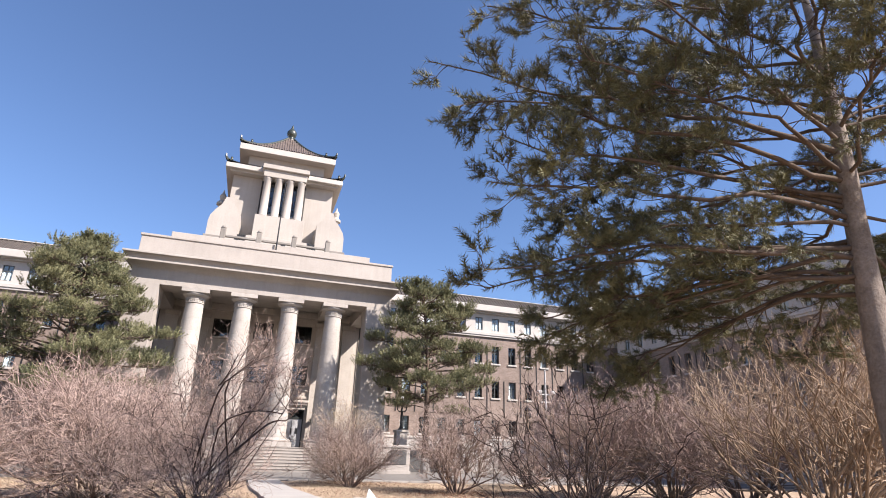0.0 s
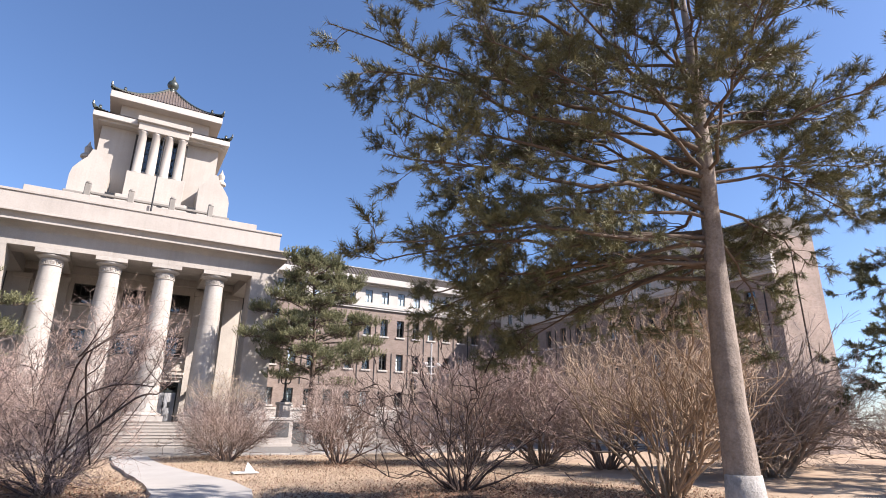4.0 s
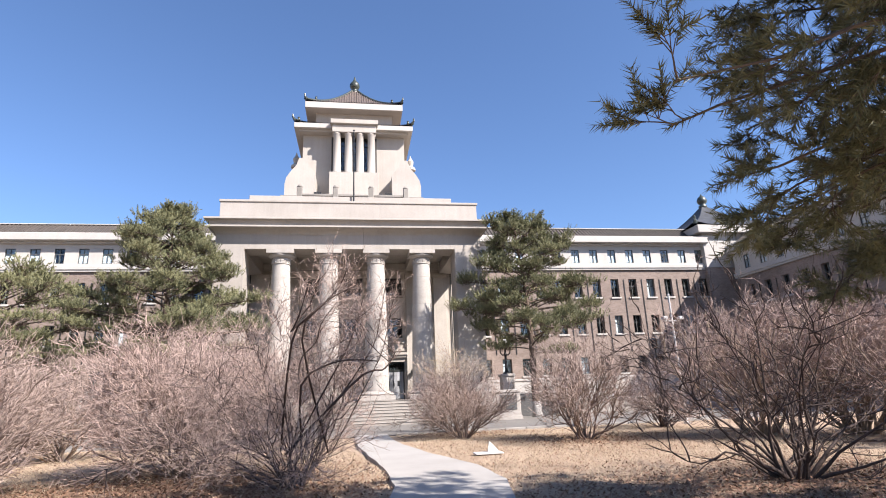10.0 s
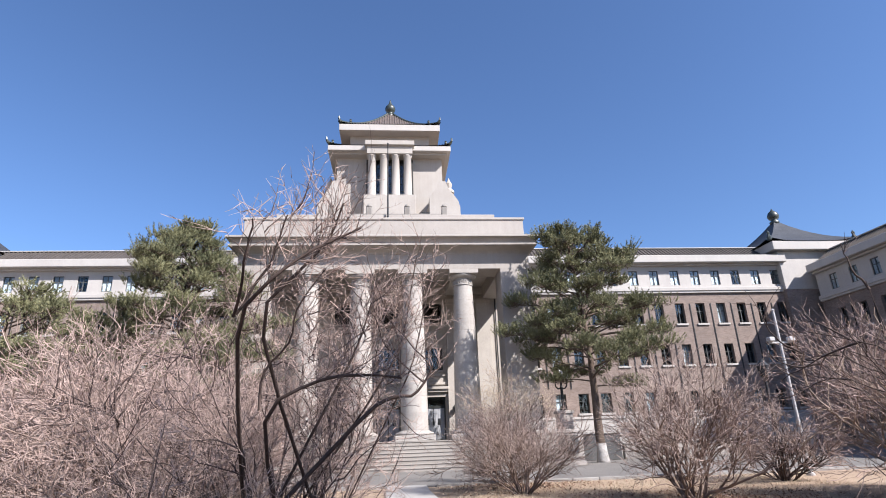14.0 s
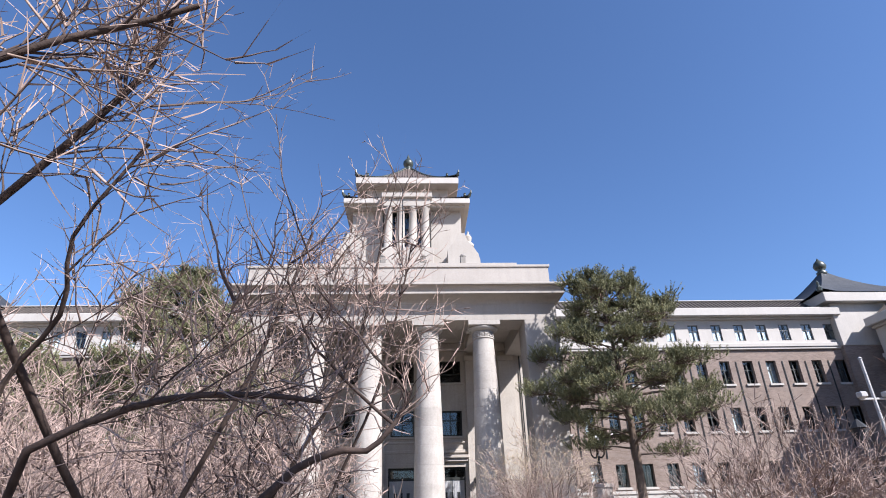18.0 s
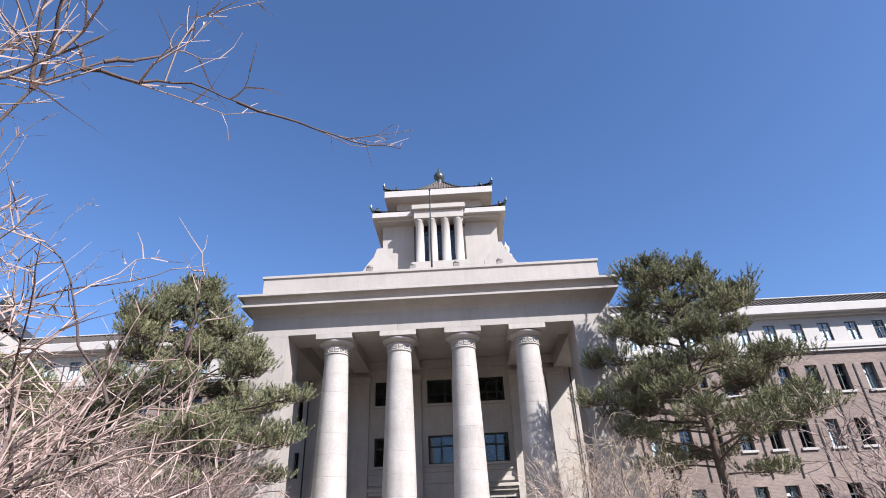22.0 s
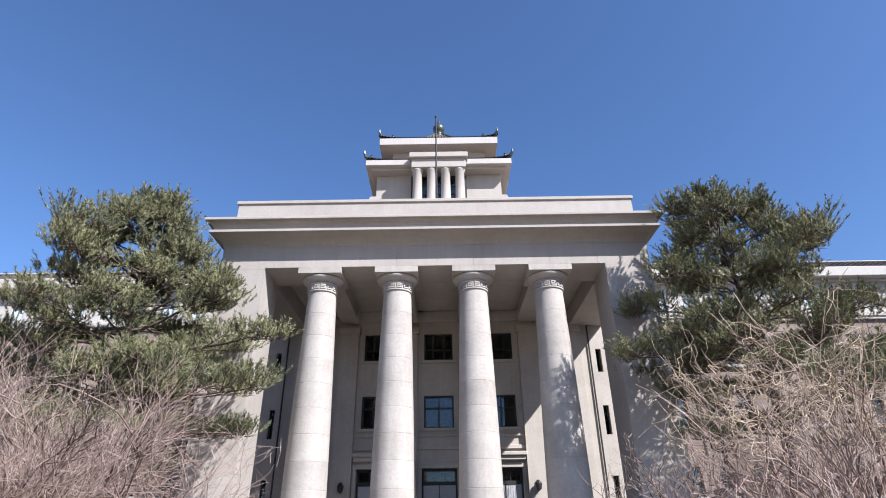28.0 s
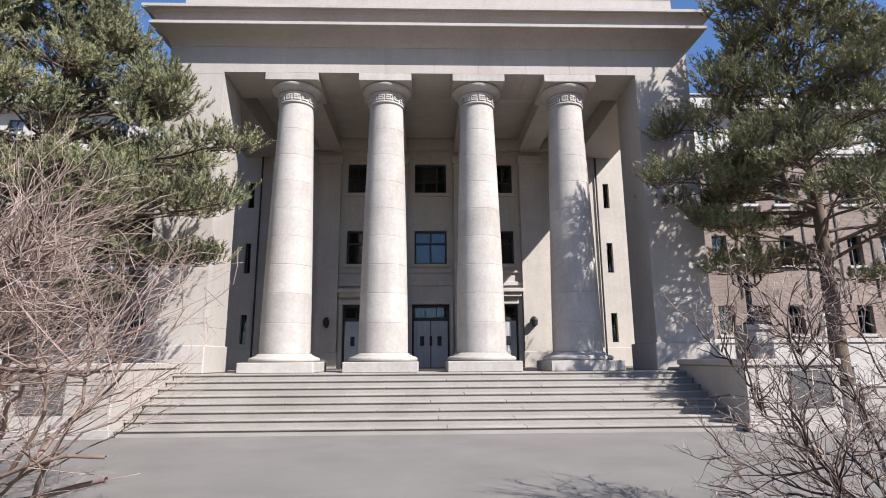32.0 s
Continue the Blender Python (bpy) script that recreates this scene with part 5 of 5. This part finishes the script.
def arching_shrub(name, x, y, height, radius, seed, stems, mats, label, keep_out=None, density=1.0, thick=1.0, tall=0, fine=1.0, limbs=()):
    """A large leafless shrub seen close by: crooked stems fan out from one root, and each order of twigs leaves the last alternately, turned up at its ends."""
    rng = np.random.default_rng(seed)
    stem_mat, mid_mat, fine_mat = mats

    def edge_of(points):
        """How far shoots may reach towards the footpath, by height."""
        line = np.interp(points[:, :, 1] + y, [-34, -32, -30, -28.4, -27, -26, -24.5], [0.5, 0.8, 1.15, 1.4, 1.5, 1.7, 1.4]) - x
        return line - np.interp(points[:, :, 2], [0, 2.25, 2.7, 9], [keep_out, keep_out, 0.05, -0.1])

    def clear(segs, points):
        """Leaves out shoots that dip into the ground or reach over the footpath."""
        ok = points[:, 1:, 2].min(1) > 0.02
        if keep_out is not None:
            ok &= (points[:, :, 0] - edge_of(points)).max(1) < 0
        return [tuple(piece[ok] for piece in s) for s in segs], points[ok]

    def bend(segs, points):
        """Bends the stems back from the footpath."""
        if keep_out is None:
            return segs, points
        edge = edge_of(points)
        over = points[:, :, 0] - edge + 1.6
        points = points.copy()
        points[:, :, 0] = np.where(over > 0, edge - 1.6 + 1.6 * (1 - np.exp(-over / 1.6)), points[:, :, 0])
        return [(points[:, k], points[:, k + 1], s[2], s[3]) for k, s in enumerate(segs)], points

    def twigs(points, spacing, lo, angle, length, width, steps, wander, lift):
        reach = np.linalg.norm(np.diff(points, axis=1), axis=2).sum(1)
        count = np.maximum(1, (reach * (1 - lo) / spacing * density).astype(int))
        i = np.repeat(np.arange(len(points)), count)
        f = (lo + (1 - lo) * rng.uniform(0, 1, len(i)) ** 0.9) * (points.shape[1] - 1)
        k = np.minimum(f.astype(int), points.shape[1] - 2)
        a, b = points[i, k], points[i, k + 1]
        ahead = unit(b - a)
        side = rng.normal(0, 1, (len(i), 3))
        side = unit(side - ahead * (side * ahead).sum(1, keepdims=True))
        turn = np.radians(rng.normal(angle, 9, len(i)))[:, None]
        size = length * rng.uniform(0.35, 1.15, len(i)) * (1.15 - 0.75 * f / (points.shape[1] - 1))
        segs, pts, _ = grow(a + (b - a) * (f - k)[:, None], ahead * np.cos(turn) + side * np.sin(turn), size, width * rng.uniform(0.75, 1.2, len(i)), steps, rng, wander, lift, 0.3 ** (1 / steps))
        return clear(segs, pts)

    ang = np.arange(stems) * 2.4 + rng.normal(0, 0.3, stems)
    lean = np.radians(68) * np.sqrt((np.arange(stems) + 0.5) / stems) * rng.uniform(0.8, 1.08, stems)
    way = np.stack([np.cos(ang) * np.sin(lean), np.sin(ang) * np.sin(lean), np.cos(lean)], 1)
    start = np.stack([np.cos(ang) * 0.22, np.sin(ang) * 0.22, np.full(stems, -0.06)], 1) * rng.uniform(0.3, 1.2, (stems, 1)) * (1, 1, 0) + (0, 0, -0.06)
    size = 0.95 / np.sqrt((np.sin(lean) / radius) ** 2 + (np.cos(lean) / height) ** 2) * rng.uniform(0.75, 1.05, stems)
    main, pts, _ = grow(start, way, size, rng.uniform(0.02, 0.034, stems) * thick, 12, rng, 0.19, 0.015, 0.84)
    main, pts = bend(*clear(main, pts))
    over = []
    for r0, *line in limbs:
        line = np.array(line) - (x, y, 0)
        if line[0, 2] < 1:
            line[0] += rng.normal(0, 1, 3) * (0.45, 0.45, 0.12)
        at = np.linspace(0, len(line) - 1, 13)
        line = np.stack([np.interp(at, np.arange(len(line)), line[:, c]) for c in range(3)], 1)
        line[1:-1] += rng.normal(0, 0.012, (11, 3))
        line[1:-1] = (line[:-2] + 2 * line[1:-1] + line[2:]) / 4
        over.append((line, np.linspace(r0, r0 * 0.45, 13)))
    second, pts2 = twigs(pts, 0.17, 0.12, 42, 0.36 * height, 0.0105 * thick, 9, 0.2, 0.045)
    if over:
        more, ptm = twigs(np.stack([line for line, _ in over]), 0.13, 0.3, 36, 0.17 * height, 0.0048, 9, 0.12, 0.05)
        second, pts2 = [tuple(np.concatenate(pair) for pair in zip(u, w)) for u, w in zip(second, more)], np.concatenate([pts2, ptm])
    third, pts3 = twigs(pts2, 0.1, 0.15, 45, 0.17 * height, 0.0062 * thick, 4, 0.2, 0.06)
    fourth, pts4 = twigs(pts3, 0.1 / fine, 0.1, 48, 0.07 * height, 0.0038 * thick, 2, 0.16, 0.05)
    levels = [second]
    if tall:
        shoot, ptt = twigs(pts2[rng.integers(0, len(pts2), tall)], 9.0, 0.6, 22, 0.42 * height, 0.0075 * thick, 9, 0.1, 0.06)
        spur, pts5 = twigs(ptt, 0.13, 0.1, 42, 0.14 * height, 0.0042 * thick, 4, 0.14, 0.07)
        bud, _ = twigs(pts5, 0.09, 0.1, 46, 0.04 * height, 0.0028 * thick, 2, 0.12, 0.05)
        levels.append(shoot)
        third, fourth = [*third, *spur], [*fourth, *bud]

    def gather(rows):
        return tuple(np.concatenate([s[k] for s in rows]) for k in range(4))

    bush = thing(name, label, "shrub", (x, y, 0))
    for k in range(len(pts)):
        v, q = rod([main[0][0][k]] + [s[1][k] for s in main], [main[0][2][k]] + [s[3][k] for s in main], 7)
        part("stem", raw_mesh("stem", v, q, stem_mat, True), stem_mat, bush)
    for line, radii in over:
        v, q = rod(line, radii, 7)
        part("limb", raw_mesh("limb", v, q, STEM_DARK, True), STEM_DARK, bush)
    v, q = joined(*(tubes(*gather(lv), 5) for lv in levels))
    stuff(part("branches", raw_mesh("branches", v, q, stem_mat, True), stem_mat, bush))
    v, q = tubes(*gather(third), 3)
    stuff(part("twigs", raw_mesh("twigs", v, q, mid_mat, True), mid_mat, bush))
    v, q = ribbons(*gather(fourth), rng)
    stuff(part("fine_twigs", raw_mesh("fine_twigs", v, q, fine_mat), fine_mat, bush))
    return bush


BARE = "bare leafless shrub with "
arching_shrub("shrub", 7.75, -29.2, 4.7, 4.4, 1, 30, (STEM_DARK, STEM_SHOOT, TWIG_DARK), BARE + "dark crooked spreading branches", thick=1.35, tall=30, density=0.42)
TOWARDS = (
    (0.021, (-0.95, -26.5, 0.6), (-0.75, -29.37, 2.65), (-0.41, -29.62, 2.89), (-0.09, -29.56, 3.18), (0.29, -29.52, 3.37)),
    (0.02, (-0.95, -26.5, 0.6), (-0.7, -28.98, 2.7), (-0.3, -29.11, 3.11), (-0.0, -29.2, 3.38), (0.12, -29.36, 3.67)),
    (0.014, (-0.75, -29.37, 2.65), (-0.53, -29.95, 2.93), (-0.45, -30.15, 3.2)),
    (0.014, (-0.72, -29.4, 2.66), (-0.43, -29.52, 3.12), (-0.3, -29.67, 3.43)),
    (0.022, (-0.95, -26.5, 0.6), (-0.69, -28.51, 1.94), (-0.15, -28.51, 2.22), (0.27, -28.5, 2.26), (0.64, -28.54, 2.2)),
    (0.014, (-0.69, -28.51, 1.94), (-0.68, -28.55, 2.3), (-0.39, -28.71, 2.53), (-0.33, -28.9, 2.8), (-0.06, -29.0, 3.17)))
OVERHEAD = (
    (0.027, (-0.95, -26.5, 0.6), (0.25, -27.63, 1.95), (0.46, -27.63, 2.07), (0.63, -27.62, 2.11), (0.75, -27.61, 2.08), (0.91, -27.6, 2.23), (1.0, -27.61, 2.42)),
    (0.011, (0.91, -27.6, 2.23), (0.6, -27.8, 2.48), (0.48, -27.95, 2.59), (0.36, -28.19, 2.89)),
    (0.01, (0.99, -27.61, 2.4), (0.79, -27.7, 2.62), (0.63, -27.84, 2.78), (0.46, -28.04, 2.93)),
    (0.018, (-0.95, -26.5, 0.6), (0.15, -27.79, 2.62), (0.22, -27.78, 2.83), (0.38, -27.78, 3.39)),
    (0.016, (-0.95, -26.5, 0.6), (0.58, -27.41, 2.49), (0.68, -27.42, 2.82), (0.84, -27.47, 3.75)),
    (0.012, (-0.95, -26.5, 0.6), (0.76, -27.28, 2.4), (0.9, -27.32, 2.99), (1.0, -27.37, 3.5)))
arching_shrub("shrub", -0.95, -26.4, 4.4, 4.0, 2, 36, (STEM_SHOOT, TWIG_RED, TWIG_ROSE), BARE + "arching branches and reddish twigs beside the footpath", keep_out=0.45, tall=80, density=0.95, fine=1.3, thick=0.9, limbs=TOWARDS + OVERHEAD)
shrub("shrub", -3.7, -23.3, 4.4, 3.4, 3, 30, 11000, STEM_BROWN, TWIG_ROSE, BARE + "dense fine reddish-grey twigs", thick=1.1, wild=1.2)
shrub("shrub", -8.2, -25.6, 4.1, 3.3, 4, 26, 8500, STEM_BROWN, TWIG_RED, BARE + "dense brownish twigs on the lawn", thick=1.2)
shrub("shrub", -7.3, -30.0, 1.9, 1.8, 5, 40, 5000, STEM_TAN, TWIG_STRAW, "low straw-coloured bare shrub on the lawn")
arching_shrub("shrub", 4.6, -12.9, 4.0, 2.9, 6, 24, (STEM_DARK, STEM_BROWN, TWIG_GREY), BARE + "dark stems and grey twigs by the kerb", thick=1.1, tall=40)
shrub("shrub", 4.4, -16.3, 3.9, 2.1, 17, 26, 4600, STEM_BROWN, TWIG_RED, BARE + "brown twigs and a pale tangled top", extra=(480, 0.62), near=True, wild=1.2)
shrub("shrub", -6.4, -11.7, 5.8, 3.6, 7, 32, 9500, STEM_BROWN, TWIG_RED, BARE + "reddish twigs near the steps", near=True, thick=1.1, wild=1.2, whips=20)
shrub("shrub", 8.1, -19.4, 4.1, 2.7, 8, 22, 4200, STEM_BROWN, TWIG_RED, BARE + "stout tan stems on the lawn", thick=1.2, low=0.3)
shrub("shrub", 11.6, -32.2, 5.7, 2.9, 9, 36, 3400, STEM_GOLD, TWIG_GOLD, "upright bare shrub with many golden-brown stems", upright=0.6, low=0.35)
shrub("shrub", 16.6, -25.4, 4.9, 3.3, 10, 26, 4600, STEM_BROWN, TWIG_ROSE, BARE + "a narrow dark foot", thick=1.3, upright=0.4, low=0.4)
shrub("shrub", 19.5, -30.0, 6.3, 3.6, 11, 32, 7000, STEM_TAN, TWIG_GREY, "tall bare shrub with pale grey twigs", thick=1.5)
shrub("shrub", 13.0, -21.6, 5.2, 3.3, 18, 26, 5600, STEM_TAN, TWIG_ROSE, BARE + "pale rosy twigs on the open lawn", thick=1.3, upright=0.3, low=0.35)
shrub("shrub", 15.8, -22.6, 5.5, 3.5, 19, 28, 5600, STEM_TAN, TWIG_ROSE, BARE + "tall reddish twigs on the open lawn", thick=1.4, upright=0.3, low=0.35)
shrub("shrub", 24.5, -27.5, 4.0, 3.4, 12, 30, 3800, STEM_TAN, TWIG_RED, BARE + "tangled brown twigs", thick=1.6)
shrub("shrub", 30.0, -30.5, 4.2, 4.0, 13, 30, 3800, STEM_TAN, TWIG_RED, BARE + "tangled reddish twigs, wide and low", thick=1.8)
shrub("shrub", -9.5, -17.0, 3.9, 3.0, 14, 28, 6000, STEM_TAN, TWIG_RED, BARE + "reddish-brown twigs near the kerb", thick=1.4)
shrub("shrub", -13.5, -19.5, 4.3, 3.4, 15, 28, 5500, STEM_TAN, TWIG_GREY, BARE + "greyish twigs on the lawn", thick=1.5)
shrub("shrub", 13.0, -15.8, 3.2, 2.0, 16, 20, 2600, STEM_DARK, TWIG_RED, BARE + "dark stems by the lamp posts", thick=1.4)


# ---- small things ----
def lamp_post_white():
    post = thing("floodlight_pole", "slim white metal pole carrying two small floodlights", "lamp post", (15.0, -14.4, 0))
    part("pole", lathe([(0.14, -0.05), (0.14, 0.03), (0.06, 0.05), (0.045, 5.8)], 12), METAL_WHITE, post)
    part("crossarm", boxes((-0.45, 0.45, -0.03, 0.03, 4.55, 4.61), bevel=0.008), METAL_WHITE, post)
    for s in (-1, 1):
        part("floodlight", boxes((s * 0.4 - 0.12, s * 0.4 + 0.12, -0.18, 0.05, 4.612, 4.78), bevel=0.03), METAL_WHITE, post)
    part("cap", lathe([(0.05, 5.8), (0.065, 5.83), (0.02, 5.88)], 10), METAL_WHITE, post)


lamp_post_white()
post = thing("lamp_post", "thin black garden lamp post beside the kerb", "lamp post", (13.4, -15.4, 0))
part("pole", lathe([(0.11, -0.05), (0.11, 0.25), (0.05, 0.3), (0.045, 3.2)], 10), METAL_DARK, post)
part("lantern", lathe([(0.06, 3.2), (0.17, 3.3), (0.2, 3.6), (0.24, 3.62), (0.04, 3.85)], 8), METAL_DARK, post)

scrap = thing("broken_board", "broken white board propped on the dry lawn", "litter", (3.9, -22.6, -0.03))
flat = boxes((-0.42, 0.36, -0.22, 0.24, 0.02, 0.06), bevel=0.01)
part("flat_piece", flat, PAPER, scrap)
up = bmesh.new()
vs = [up.verts.new(p) for p in ((-0.05, -0.05, 0.05), (0.30, 0.02, 0.05), (0.22, 0.12, 0.16), (0.06, 0.16, 0.34), (-0.05, 0.0, 0.06), (0.30, 0.07, 0.06), (0.22, 0.17, 0.17), (0.06, 0.21, 0.35))]
for f in ((0, 1, 2, 3), (7, 6, 5, 4), (0, 4, 5, 1), (1, 5, 6, 2), (2, 6, 7, 3), (3, 7, 4, 0)):
    up.faces.new([vs[k] for k in f])
part("propped_piece", up, PAPER, scrap)


# ---- dry grass and leaf litter ----
def scatter(name, count, x0, x1, y0, y1, size, wide, seed, mat, label, flat=False, near=None):
    rng = np.random.default_rng(seed)
    if near is None:
        at = np.stack([rng.uniform(x0, x1, count), rng.uniform(y0, y1, count), np.zeros(count)], 1)
    else:
        c = np.array(near)[rng.integers(0, len(near), count)]
        at = np.stack([c[:, 0] + rng.normal(0, 1.5, count), c[:, 1] + rng.normal(0, 1.5, count), np.zeros(count)], 1)
    line_y = [-50, -42, -37, -33, -30, -27.5, -25.2, -22, -18.5, -15.5, -12.6]
    line_x = [-0.2, 0.1, 0.5, 1.0, 1.6, 2.02, 1.98, 1.5, 1.1, 0.95, 0.95]
    ok = (np.abs(at[:, 0] - np.interp(at[:, 1], line_y, line_x)) > 1.04) & (at[:, 1] < -12.9)
    at = at[ok]
    n = len(at)
    at[:, 2] = -0.05 + 0.05 * np.sin(at[:, 0] * 2.1) * np.sin(at[:, 1] * 1.7) * 0.3
    a = rng.uniform(0, 2 * np.pi, n)
    side = np.stack([np.cos(a), np.sin(a), np.zeros(n)], 1) * wide
    lean = rng.normal(0, 0.8, (n, 3)) * (1, 1, 0)
    tall = size * rng.uniform(0.5, 1.3, (n, 1))
    if flat:
        at[:, 2] += 0.045
        up = np.stack([-np.sin(a), np.cos(a), rng.normal(0, 0.4, n)], 1) * tall
        v = np.stack([at - side, at - side * 0.2 + up * 0.5 - up, at + side, at + up * 0.9], 1).reshape(-1, 3)
        return tagged(new(name, raw_mesh(name, v, np.arange(len(v)).reshape(-1, 4), mat)), label, "litter", kind="stuff")
    top = at + (np.array([0, 0, 1.0]) + lean) * tall
    v = np.stack([at - side, at + side, top], 1).reshape(-1, 3)
    return tagged(new(name, raw_mesh(name, v, np.arange(len(v)).reshape(-1, 3), mat)), label, "grass", kind="stuff")


scatter("grass", 90000, -11, 14, -37, -12.9, 0.085, 0.006, 71, BLADES, "short dry yellow grass")
scatter("leaf_litter", 52000, 0, 0, 0, 0, 0.055, 0.026, 72, LITTER, "brown fallen leaves under the shrubs", True, [(-2.0, -25.0), (-4.5, -24.8), (-6.0, -26.3), (-3.4, -26.9), (-1.2, -27.6), (-8.2, -27.8), (-5.0, -28.6), (-9.5, -25.5), (7.0, -30.2), (8.6, -29.4), (9.6, -31.0), (5.0, -30.2), (10.6, -33.0), (8.2, -19.6), (4.9, -13.8), (-2.6, -29.2)])
scatter("leaf_litter", 30000, -11, 12, -34, -18, 0.04, 0.016, 73, LITTER, "scattered brown leaf fragments on the lawn", True)
